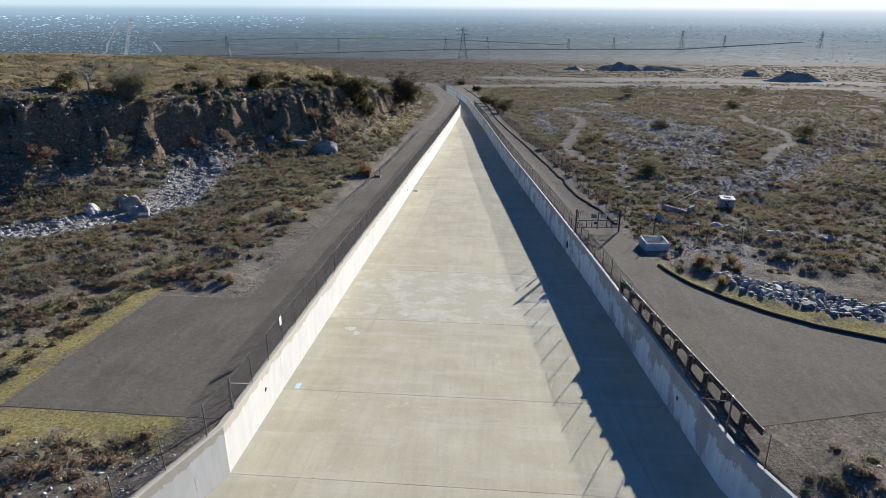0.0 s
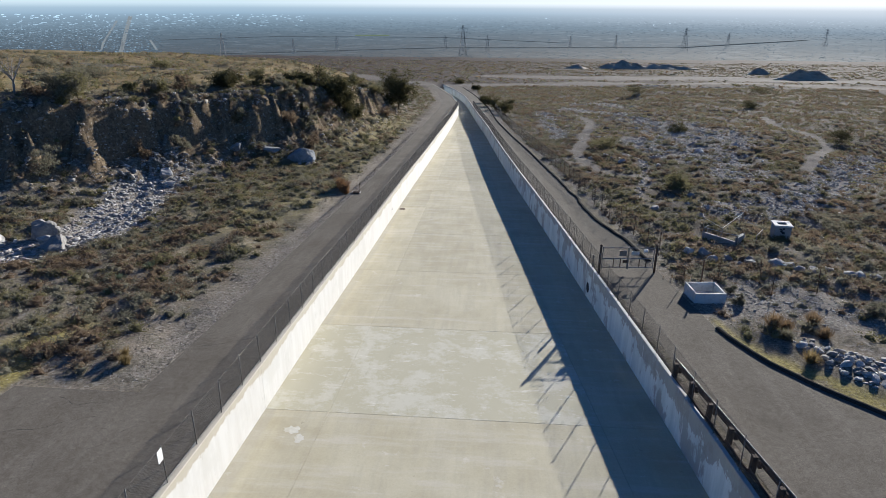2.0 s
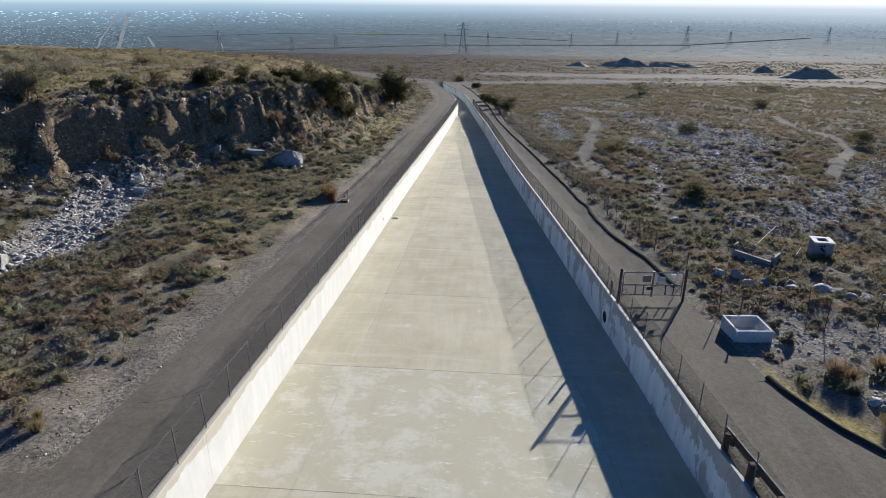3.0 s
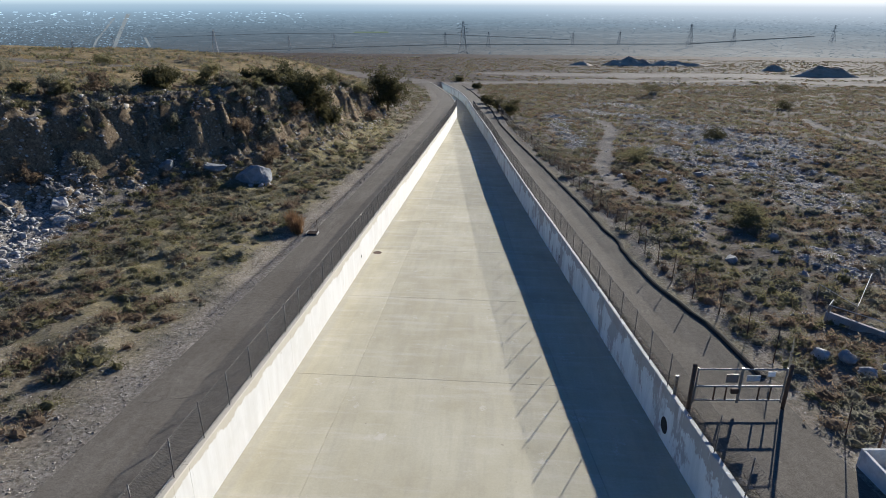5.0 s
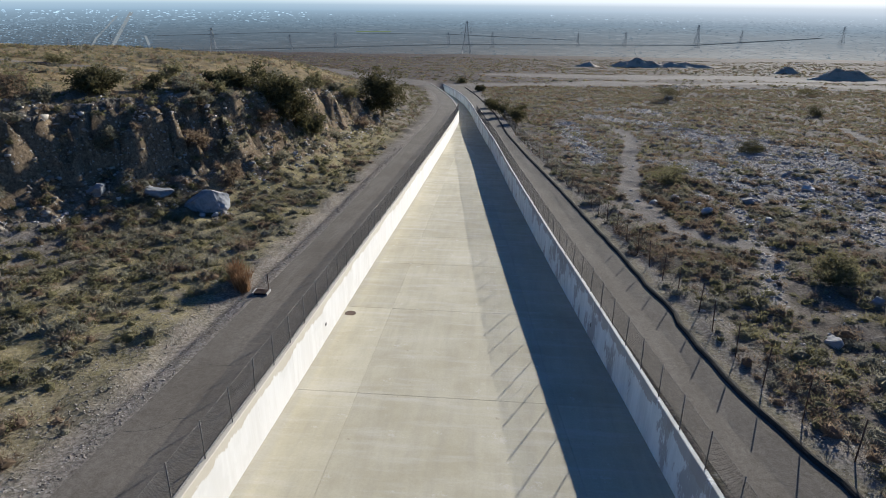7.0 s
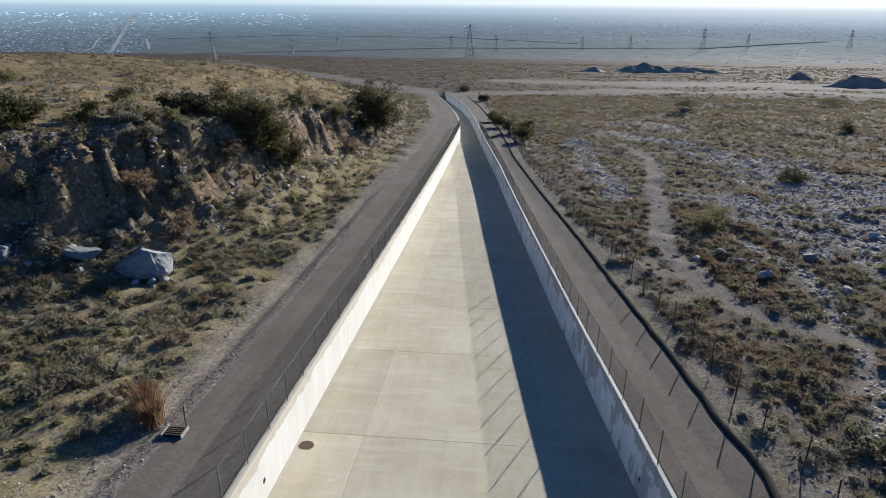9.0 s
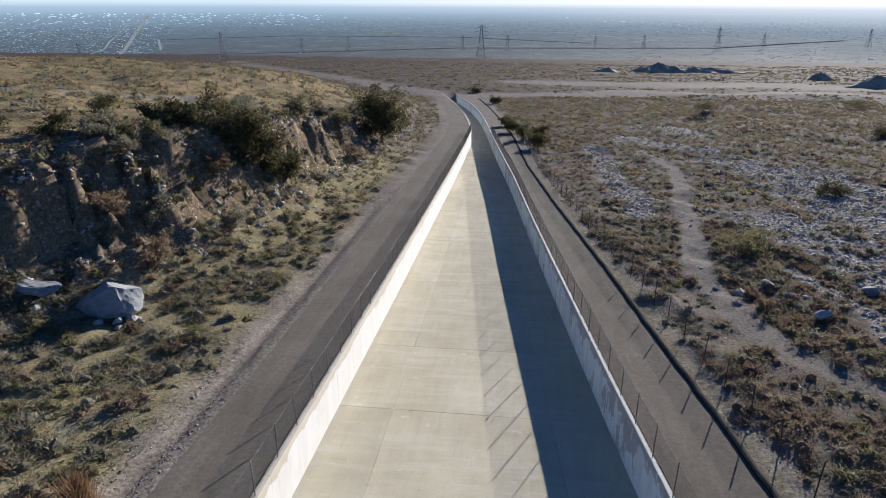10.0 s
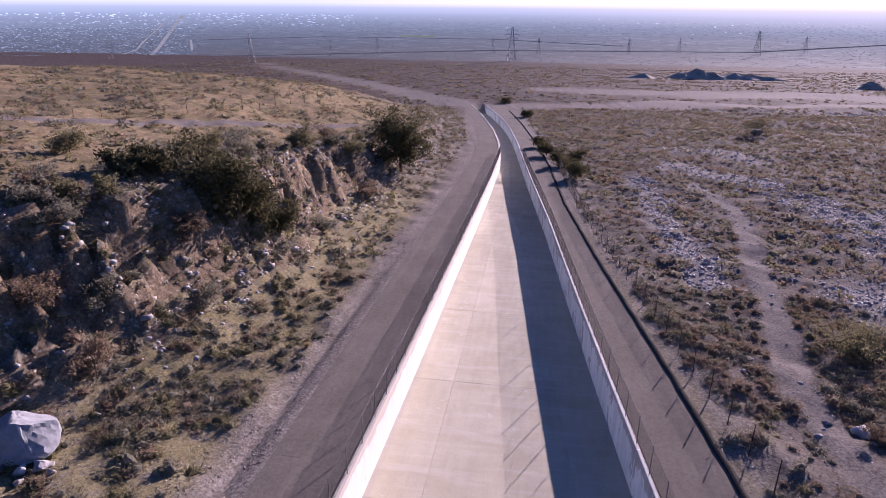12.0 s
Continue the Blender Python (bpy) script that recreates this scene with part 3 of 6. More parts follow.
def haze_material(name, near_c, far_c, speckle=True, upright=False, dim=0.0):
    """Far plain dissolved in sunlit air: haze is painted in as a glow, brighter towards the sun."""
    n = Nodes(name)
    flat = n.add("ShaderNodeVectorMath")
    flat.operation = "MULTIPLY"
    flat.inputs[1].default_value = (1, 1, 0)
    n.link(n.pos, flat.inputs[0])
    length = n.add("ShaderNodeVectorMath")
    length.operation = "LENGTH"
    n.link(flat.outputs[0], length.inputs[0])
    r = length.outputs["Value"]
    unit = n.add("ShaderNodeVectorMath")
    unit.operation = "NORMALIZE"
    n.link(flat.outputs[0], unit.inputs[0])
    dot = n.add("ShaderNodeVectorMath")
    dot.operation = "DOT_PRODUCT"
    n.link(unit.outputs[0], dot.inputs[0])
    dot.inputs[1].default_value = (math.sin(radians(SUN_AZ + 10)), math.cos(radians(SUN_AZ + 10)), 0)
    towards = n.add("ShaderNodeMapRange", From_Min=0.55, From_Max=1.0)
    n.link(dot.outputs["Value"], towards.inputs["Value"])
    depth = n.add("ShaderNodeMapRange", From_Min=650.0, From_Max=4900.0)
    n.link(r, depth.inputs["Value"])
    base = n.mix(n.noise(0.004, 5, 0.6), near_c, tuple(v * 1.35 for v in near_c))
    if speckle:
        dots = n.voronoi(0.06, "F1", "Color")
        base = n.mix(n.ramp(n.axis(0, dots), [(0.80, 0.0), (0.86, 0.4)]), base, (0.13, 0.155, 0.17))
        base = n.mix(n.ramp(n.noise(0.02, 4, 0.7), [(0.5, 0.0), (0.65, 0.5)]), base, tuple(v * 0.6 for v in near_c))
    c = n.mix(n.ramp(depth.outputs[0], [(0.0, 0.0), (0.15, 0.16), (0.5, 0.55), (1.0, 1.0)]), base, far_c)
    # sunward whitening of the haze, mixed straight into the glow colour
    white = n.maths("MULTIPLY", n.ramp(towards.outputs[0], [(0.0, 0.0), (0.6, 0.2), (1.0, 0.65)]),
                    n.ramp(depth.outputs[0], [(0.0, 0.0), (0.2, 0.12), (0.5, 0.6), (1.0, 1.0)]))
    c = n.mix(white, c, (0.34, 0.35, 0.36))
    if upright:
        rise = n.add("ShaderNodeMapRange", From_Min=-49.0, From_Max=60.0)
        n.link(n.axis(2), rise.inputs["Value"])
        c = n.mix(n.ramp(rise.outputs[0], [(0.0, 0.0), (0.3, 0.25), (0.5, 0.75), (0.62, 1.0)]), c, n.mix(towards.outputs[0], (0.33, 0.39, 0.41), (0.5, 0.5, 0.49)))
    # the surface itself emits the haze; with dim it emits nothing else
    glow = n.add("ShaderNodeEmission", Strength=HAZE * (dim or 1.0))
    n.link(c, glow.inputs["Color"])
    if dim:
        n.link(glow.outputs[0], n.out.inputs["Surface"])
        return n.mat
    brush = n.mix(n.noise(0.03, 6, 0.75), (0.030, 0.027, 0.022), (0.085, 0.073, 0.058))
    n.done(brush, 0.95, specular=0.1)
    both = n.add("ShaderNodeMixShader")
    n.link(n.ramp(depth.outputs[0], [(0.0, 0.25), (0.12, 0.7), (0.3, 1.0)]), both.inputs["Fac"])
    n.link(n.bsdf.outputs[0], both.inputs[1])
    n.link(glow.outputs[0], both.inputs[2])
    n.link(both.outputs[0], n.out.inputs["Surface"])
    return n.mat


HAZE = 1.0
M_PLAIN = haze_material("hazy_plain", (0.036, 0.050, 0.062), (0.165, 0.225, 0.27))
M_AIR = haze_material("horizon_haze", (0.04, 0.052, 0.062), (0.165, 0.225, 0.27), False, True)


def build_backdrop():
    rings = np.concatenate([np.linspace(690, 2400, 40), np.linspace(2550, 4900, 16)])
    az = np.radians(np.linspace(-75, 75, 121))
    R, A = np.meshgrid(rings, az, indexing="ij")
    Z = bank(R * np.cos(A)) - 0.6
    idx = np.arange(R.size).reshape(R.shape)
    F = np.stack([idx[:-1, :-1], idx[:-1, 1:], idx[1:, 1:], idx[1:, :-1]], -1).reshape(-1, 4)[:, ::-1]
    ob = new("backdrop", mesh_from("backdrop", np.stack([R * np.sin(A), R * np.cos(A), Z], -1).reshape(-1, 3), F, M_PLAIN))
    tagged(ob, "blue hazy plain of a far city below the fan", "backdrop", kind="structure")
    hs = np.array([-49.2, -25, -8, 12, 60, 110])
    H, A = np.meshgrid(hs, az, indexing="ij")
    idx = np.arange(H.size).reshape(H.shape)
    F = np.stack([idx[:-1, :-1], idx[:-1, 1:], idx[1:, 1:], idx[1:, :-1]], -1).reshape(-1, 4)
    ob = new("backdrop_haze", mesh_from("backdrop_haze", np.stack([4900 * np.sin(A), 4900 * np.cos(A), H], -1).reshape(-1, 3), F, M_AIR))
    tagged(ob, "pale band of haze along the horizon", "backdrop", kind="structure")


build_backdrop()


# ---- the channel ----
JOINTS = [-58, -48, -38, -28, -18, -8, 3.2, 13, 21, 28.3, 38.0, 48.2, 59.0, 69.9, 80.4, 89.3, 96.6, 108.2, 119.7, 131.2,
          142, 153, 163.5, 174, 185, 193, 201, 210, 220, 230, 241, 250, 259, 268, 277, 287]
EAST_JOINTS = [22.0 if y == 21 else y for y in JOINTS]


def floor_z(y):
    return float(bank(y)) - DEPTH


def joint_left(y):
    return float(np.interp(y, [20, 60, 150], [-6.85, -6.4, -6.4])) if y < 185 else float(left_face(y)) + 1.6


def joint_right(y):
    return float(np.interp(y, [-60, 23, 66, 90, 99, 152], [16, 8.48, 3.72, 1.75, 0.98, -4.3])) if y < 152 else float(left_face(y) + right_face(y)) / 2


def slab_mesh(corners, bevel=0.007):
    """A floor slab with chamfered rim; corners run round from the lower left."""
    cx, cy = sum(c[0] for c in corners) / 4, sum(c[1] for c in corners) / 4
    low, rim, top = [], [], []
    for x, y in corners:
        ux, uy = math.copysign(1, cx - x), math.copysign(1, cy - y)
        x, y = x + ux * 0.005, y + uy * 0.005
        z = floor_z(y)
        low.append((x, y, z - 0.25))
        rim.append((x, y, z - bevel * 0.8))
        top.append((x + ux * bevel, y + uy * bevel, z))
    f = [(8, 9, 10, 11)]
    for i in range(4):
        j = (i + 1) % 4
        f += [(i, j, 4 + j, 4 + i), (4 + i, 4 + j, 8 + j, 8 + i)]
    return low + rim + top, f


def build_channel():
    ys = np.array(JOINTS, float)
    bed = strip("channel_floor", [(float(left_face(y)) - 0.1, y) for y in ys], [(float(right_face(y)) + 0.1, y) for y in ys],
                [floor_z(y) - 0.05 for y in ys], 0.3, M_OLD)
    tagged(bed, "pale concrete floor of a flood channel in jointed slabs", "channel floor", kind="structure")
    for a, b in zip(JOINTS[:-1], JOINTS[1:]):
        lines = [left_face, joint_left, joint_right, right_face]
        for k in range(3):
            p, q = lines[k], lines[k + 1]
            v, f = slab_mesh([(float(p(a)), a), (float(q(a)), a), (float(q(b)), b), (float(p(b)), b)])
            chalk = 37 < a < 39 and k < 2
            under(new("slab", mesh_from("slab", v, f, M_CHALK if chalk else M_SLAB)), bed)
    for side, face, thick, joints, material, label in ((-1, left_face, WALL_WEST, JOINTS, M_WHITE, "whitewashed concrete side wall of the channel in sunlight"),
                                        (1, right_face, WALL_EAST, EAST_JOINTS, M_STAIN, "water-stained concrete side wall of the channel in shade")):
        name = "wall_west" if side < 0 else "wall_east"
        wall = tagged(empty(name, (0, 0, 0)), label, "channel wall", kind="structure")
        for a, b in zip(joints[:-1], joints[1:]):
            v = []
            for y in (a + 0.006, b - 0.006):
                x, z0, z1 = float(face(y)), floor_z(y) - 0.3, float(bank(y)) + WALL_TOP
                o = x + side * thick
                v += [(x, y, z0), (x, y, z1 - 0.03), (x + side * 0.03, y, z1), (o - side * 0.02, y, z1), (o, y, z1 - 0.02), (o, y, z0)]
            f = [[i, (i + 1) % 6, 6 + (i + 1) % 6, 6 + i] for i in range(6)]
            bm = bmesh.new()
            vs = [bm.verts.new(p) for p in v]
            for q in f:
                bm.faces.new([vs[i] for i in q])
            bm.faces.new(vs[:6])
            bm.faces.new(vs[6:])
            bmesh.ops.recalc_face_normals(bm, faces=bm.faces)
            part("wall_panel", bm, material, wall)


build_channel()


# ---- roads ----
def build_roads():
    ys = np.concatenate([np.arange(21.7, 180, 3.0), np.arange(180, 283, 4.0)])
    z = [float(bank(y)) + 0.004 for y in ys]
    ob = strip("road_west", [(float(left_road_edge(y)), y) for y in ys], [(float(left_face(y)) - WALL_WEST - 0.01, y) for y in ys], z, 0.2, M_ASPHALT)
    tagged(ob, "narrow worn asphalt service road beside the channel wall", "road", kind="structure")
    pad = [(21.75, -20.7), (26, -20.7), (30.5, -20.6), (35.2, -20.5)]
    ob = strip("road_turnout", [(x, y) for y, x in pad], [(float(left_road_edge(y)) - 0.003, y) for y, x in pad],
               [float(bank(y)) + 0.004 for y, x in pad], 0.2, M_ASPHALT)
    tagged(ob, "square asphalt turnout with fine cracks beside the service road", "road", kind="structure")
    ys = np.concatenate([np.arange(44.6, 180, 2.5), np.arange(180, 283, 4.0)])
    ob = strip("road_east", [(float(right_face(y)) + np.interp(y, [44, 60, 75], [0.75, 0.6, 0.32]), y) for y in ys], [(float(kerb_x(y)), y) for y in ys],
               [float(bank(y)) + 0.004 for y in ys], 0.2, M_ASPHALT)
    tagged(ob, "asphalt service road behind the channel fence with a dark berm", "road", kind="structure")
    xs = np.concatenate([np.arange(10.2, 36, 0.8), np.arange(36, 70, 4)])
    near, far = [], []
    for x in xs:
        a, b = float(apron_near(x)), float(apron_far(x))
        edge = min(b, 23.4 + (b - a) * 2)
        near.append((x, a))
        far.append((x, edge))
    v, f = [], []
    for (x, a), (_, b) in zip(near, far):
        for k in range(9):
            y = a + (b - a) * k / 8
            x2 = max(x, float(right_face(y)) + 0.8)
            v.append((x2, y, float(bank(y)) + 0.004))
    for i in range(len(xs) - 1):
        for k in range(8):
            f.append((9 * i + k, 9 * i + 9 + k, 9 * i + 10 + k, 9 * i + 1 + k))
    me = mesh_from("road_apron", v, f, M_ASPHALT)
    bm = bmesh.new()
    bm.from_mesh(me)
    bmesh.ops.remove_doubles(bm, verts=bm.verts, dist=0.001)
    rim = [e for e in bm.edges if e.is_boundary]
    ret = bmesh.ops.extrude_edge_only(bm, edges=rim)
    bmesh.ops.translate(bm, vec=(0, 0, -0.2), verts=[g for g in ret["geom"] if isinstance(g, bmesh.types.BMVert)])
    bm.to_mesh(me)
    bm.free()
    tagged(new("road_apron", me), "wide asphalt apron curving away from the channel", "road", kind="structure")


build_roads()


def build_cracks():
    """Wandering open cracks in the asphalt, each a thin dark ribbon."""
    r = random.Random(17)
    starts = [(-20.3, 27.2, 0.1, 5.0), (-19.5, 33.2, 0.02, 6.5), (-16.2, 34.8, -1.1, 5.5), (-17.5, 24.5, 0.8, 5.0), (-14.3, 31.0, 0.2, 4.0), (-12.6, 22.4, 0.9, 4.0), (-13.8, 40, 0.05, 3.6),
              (-13.6, 52, 0.1, 3.4), (-13.7, 62.5, 0.0, 3.2), (-13.3, 68.0, 0.05, 3.2), (-13.2, 86.3, 0.1, 3.0), (-13.1, 96.0, 0.0, 3.2), (-13.1, 90.2, 0.05, 2.6), (-15.5, 29.0, 1.5, 5.0)]
    road = bpy.data.objects["road_turnout"]
    for x, y, a, length in starts:
        pts, k = [], int(length / 0.25)
        for i in range(k):
            pts.append((x, y))
            a += r.gauss(0, 0.34)
            x, y = x + 0.25 * math.cos(a), y + 0.25 * math.sin(a)
        pts = [p for p in pts if p[0] < float(left_face(p[1])) - 0.5]
        v, f = [], []
        for i, (px, py) in enumerate(pts):
            w = r.uniform(0.004, 0.014)
            v += [(px, py - w, float(bank(py)) + 0.008), (px, py + w, float(bank(py)) + 0.008)]
        f = [(2 * i, 2 * i + 2, 2 * i + 3, 2 * i + 1) for i in range(len(pts) - 1)]
        under(new("crack", mesh_from("crack", v, f, M_DARK)), road)


build_cracks()


def sweep(name, line, profile, material, parent=None):
    """A profile of (across, up) swept along points (x, y, z)."""
    n, k = len(line), len(profile)
    v, f = [], []
    for i, p in enumerate(line):
        a, b = Vector(line[max(i - 1, 0)]), Vector(line[min(i + 1, n - 1)])
        t = (b - a).normalized()
        side = Vector((t.y, -t.x, 0)).normalized()
        v += [tuple(Vector(p) + side * s + Vector((0, 0, h))) for s, h in profile]
    for i in range(n - 1):
        for j in range(k):
            f.append((k * i + j, k * i + (j + 1) % k, k * i + k + (j + 1) % k, k * i + k + j))
    me = mesh_from(name, v, f, material)
    bm = bmesh.new()
    bm.from_mesh(me)
    bm.verts.ensure_lookup_table()
    bm.faces.new([bm.verts[i] for i in range(k)])
    bm.faces.new([bm.verts[k * (n - 1) + i] for i in range(k)])
    bmesh.ops.recalc_face_normals(bm, faces=bm.faces)
    bm.to_mesh(me)
    bm.free()
    ob = new(name, me)
    if parent is not None:
        ob.parent = parent
    return ob


def build_kerbs():
    berm = [(-0.16, -0.1), (-0.12, 0.11), (-0.03, 0.155), (0.06, 0.15), (0.17, 0.08), (0.24, -0.1)]
    ys = np.concatenate([np.arange(56.6, 180, 1.4), np.arange(180, 270, 4)])
    jog = lambda y: 0.05 * math.sin(y * 1.9) * math.sin(y * 0.37)
    ob = sweep("kerb", [(float(kerb_x(y)) + 0.02 + jog(y), y, float(bank(y))) for y in ys], berm, M_BERM)
    tagged(ob, "low black asphalt berm along the service road", "kerb", kind="structure")
    pts = [(14.15, 44.9)] + [(x, float(apron_far(x))) for x in np.concatenate([np.arange(14.4, 22, 0.5), np.arange(22, 69, 2)])]
    ob = sweep("kerb_curve", [(x, y + 0.02, float(bank(y))) for x, y in pts], [(-s, h) for s, h in berm], M_BERM)
    tagged(ob, "black asphalt berm curving round the apron", "kerb", kind="structure")


build_kerbs()


# ---- fences, gate, guardrail ----
SLOPE = -0.0623
rng = random.Random(5)


def fabric_mesh(length, height, gap=0.075, wire=0.0026):
    """Chain-link cloth along y, rising to its height, sheared to the slope; three-sided wires."""
    v, f = [], []
    k = 0
    starts = np.arange(-height + gap, length, gap * 1.4142)
    for way in (1, -1):
        for s in starts:
            a0, a1 = max(s, 0), min(s + height, length)
            if a1 - a0 < 0.03:
                continue
            pts = []
            for a in (a0, a1):
                h = (a - s) if way > 0 else height - (a - s)
                pts.append((a, h))
            for i, (a, h) in enumerate(pts):
                for ox, oh in ((-wire, -wire), (wire, -wire), (0, wire * 1.4)):
                    v.append((ox, a, h + oh + SLOPE * a))
            for j in range(3):
                f.append((k + j, k + (j + 1) % 3, k + 3 + (j + 1) % 3, k + 3 + j))
            k += 6
    return mesh_from("mesh_panel", v, f, M_WIRE)


def post_mesh(height, r, material, name="post", sides=8):
    bm = bmesh.new()
    rod_into(bm, (0, 0, -0.25), (0, 0, height), r, sides)
    bmesh.ops.create_uvsphere(bm, u_segments=sides, v_segments=4, radius=r * 1.12, matrix=Matrix.Translation((0, 0, height)))
    me = bpy.data.meshes.new(name)
    for face in bm.faces:
        face.smooth = True
    bm.to_mesh(me)
    bm.free()
    me.materials.append(material)
    return me


def wire_between(name, a, b, r, material, parent):
    bm = bmesh.new()
    rod_into(bm, a, b, r, 5)
    return part(name, bm, material, parent)


def build_fence(label, line, y0, y1, step, height, post_r, material, lift, mesh_on=True, lean=0.015):
    fence = empty("chain_link_fence", (0, 0, 0))
    tagged(fence, label, "fence", group="channel fences")
    post, cloth = post_mesh(height, post_r, material), fabric_mesh(step, height - 0.1)
    count = int((y1 - y0) / step)
    last = None
    for i in range(count + 1):
        y = y0 + i * step
        x, z = float(line(y)), float(bank(y)) + lift
        ob = under(new("post", post), fence)
        ob.matrix_basis = Matrix.Translation((x, y, z)) @ pose(0, 0, 0, rng.gauss(0, lean * 57), rng.gauss(0, lean * 57), rng.uniform(0, 360))
        if i < count:
            x2, z2 = float(line(y + step)), float(bank(y + step)) + lift
            yaw = math.atan2(-(x2 - x), step)
            if mesh_on:
                p = under(new("mesh_panel", cloth), fence)
                p.matrix_basis = Matrix.Translation((x, y, z + 0.05)) @ Matrix.Rotation(yaw, 4, "Z") @ Matrix.Diagonal((1, math.hypot(x2 - x, step) / step, 1, 1))
            wire_between("top_wire", (x, y, z + height - 0.05), (x2, y + step, z2 + height - 0.05), 0.003, material, fence)
    return fence


def left_fence_line(y):
    return left_face(y) - 0.15


def right_fence_line(y):
    return right_face(y) + 0.13


def outer_fence_line(y):
    return kerb_x(y) + 1.35


build_fence("galvanised chain-link fence on the sunlit channel wall", left_fence_line, 61.1 - 2.27 * 22, 186, 2.27, 1.6, 0.021, M_POST, WALL_TOP)
build_fence("galvanised chain-link fence on the shaded channel wall", right_fence_line, 88.1 - 2.34 * 30, 186, 2.34, 1.6, 0.021, M_POST, WALL_TOP)
build_fence("rusty chain-link fence with leaning posts beside the berm", outer_fence_line, 58.2, 186, 2.6, 1.9, 0.028, M_RUST, -0.05, True, 0.03)
build_fence("thin rusty wire fence on the grassy plateau", lambda y: np.interp(y, [95, 128, 146, 158, 185], [-70, -57, -52, -44, -36]), 97, 180, 3.4, 1.5, 0.03, M_RUST, 9.6, False, 0.03)


def brace(x, y, z, dx, dy):
    ob = empty("fence_brace", (0, 0, 0))
    bm = bmesh.new()
    rod_into(bm, (x, y, z + 0.1), (x + dx, y + dy, z + 1.45), 0.025)
    part("strut", bm, M_STEEL, ob)
    bm = bmesh.new()
    rod_into(bm, (x + dx, y + dy, z - 0.1), (x + dx, y + dy, z + 1.75), 0.045, 8)
    part("corner_post", bm, M_STEEL, ob, "thick corner post")
    return tagged(ob, "galvanised brace and corner post of the chain-link fence", "fence brace")


brace(float(left_fence_line(24.4)), 24.4, float(bank(24)) + WALL_TOP, 0, -2.0)
brace(float(right_fence_line(25.2)), 25.2, float(bank(25)) + WALL_TOP, 0.4, -2.2)


def notice(at, yaw, size, material, label, thick=0.01, name="sign"):
    bm = bmesh.new()
    box_into(bm, (size[0], thick, size[1]), (0, 0, 0), None, 0.003)
    ob = part(name, bm, material)
    ob.matrix_basis = Matrix.Translation(at) @ Matrix.Rotation(radians(yaw), 4, "Z")
    return tagged(ob, label, "sign")


notice((float(left_fence_line(29.1)) + 0.06, 29.1, float(bank(29.1)) + 1.45), 91, (0.32, 0.5), M_SIGN, "small white sign wired to the channel fence")


def build_gate():
    gate = empty("swing_gate", (0, 0, 0))
    tagged(gate, "closed double steel pipe gate with mesh across the road", "gate")
    a, b = Vector((8.85, 53.7, float(bank(53.7)))), Vector((12.75, 54.05, float(bank(54.05))))
    for p, r in ((a, 0.085), (b, 0.075)):
        bm = bmesh.new()
        rod_into(bm, p - Vector((0, 0, 0.3)), p + Vector((0, 0, 2.05)), r, 12)
        bmesh.ops.create_uvsphere(bm, u_segments=12, v_segments=6, radius=r * 1.1, matrix=Matrix.Translation(p + Vector((0, 0, 2.05))))
        part("gate_post", bm, M_RUST, gate, "thick capped steel post", True)
    along = b - a
    up = Vector((0, 0, 1))

    def at(f, h):
        return a + along * f + up * h

    for lo, hi in ((0.04, 0.495), (0.505, 0.96)):
        leaf = under(empty("gate_leaf", (0, 0, 0)), gate)
        for h, r in ((1.88, 0.03), (1.08, 0.04), (0.42, 0.035)):
            bm = bmesh.new()
            rod_into(bm, at(lo, h), at(hi, h), r, 8)
            part("rail", bm, M_STEEL, leaf)
        for f in (lo, hi):
            bm = bmesh.new()
            rod_into(bm, at(f, 0.3), at(f, 1.95), 0.045 if f in (0.495, 0.505) else 0.035, 8)
            part("stile", bm, M_STEEL, leaf)
        for f in (lo + (hi - lo) * 0.45, lo + (hi - lo) * 0.72):
            bm = bmesh.new()
            rod_into(bm, at(f, 0.42), at(f, 1.08), 0.035, 6)
            part("upright", bm, M_RUST, leaf)
        cloth = under(new("mesh_panel", fabric_mesh((along * (hi - lo)).length, 1.4)), leaf)
        cloth.matrix_basis = Matrix.Translation(at(lo, 0.45)) @ Matrix.Rotation(math.atan2(-along.x, along.y), 4, "Z")
    yaw = math.atan2(along.y, along.x)
    for f, h, w, t, material, label in ((0.40, 1.5, 0.5, 0.4, M_STEEL, "grey notice board"), (0.62, 1.5, 0.55, 0.28, M_BOX, "pale notice board"),
                                        (0.80, 1.7, 0.3, 0.22, M_SIGN, "small white notice"), (0.45, 0.9, 0.3, 0.22, M_RUST, "rusty latch box")):
        bm = bmesh.new()
        box_into(bm, (w, 0.03 if h > 1 else 0.12, t), (0, 0, 0), None, 0.005)
        ob = part("notice_board" if h > 1 else "latch_box", bm, material, gate, label)
        ob.matrix_basis = Matrix.Translation(at(f, h) + Vector((0.0, -0.06, 0))) @ Matrix.Rotation(yaw, 4, "Z")
    # stub post by the wall, and the wing of fence that closes the gap to the outer line
    bm = bmesh.new()
    rod_into(bm, a + Vector((-0.3, 0.95, -0.2)), a + Vector((-0.3, 0.95, 0.95)), 0.07, 10)
    part("bollard", bm, M_STEEL, gate, "short capped steel bollard")
    c = Vector((14.6, 57.9, float(bank(57.9))))
    for h in (1.7, 1.4, 1.1, 0.8, 0.5):
        wire_between("wing_wire", b + up * h, c + up * h, 0.007, M_WIRE, gate)


build_gate()


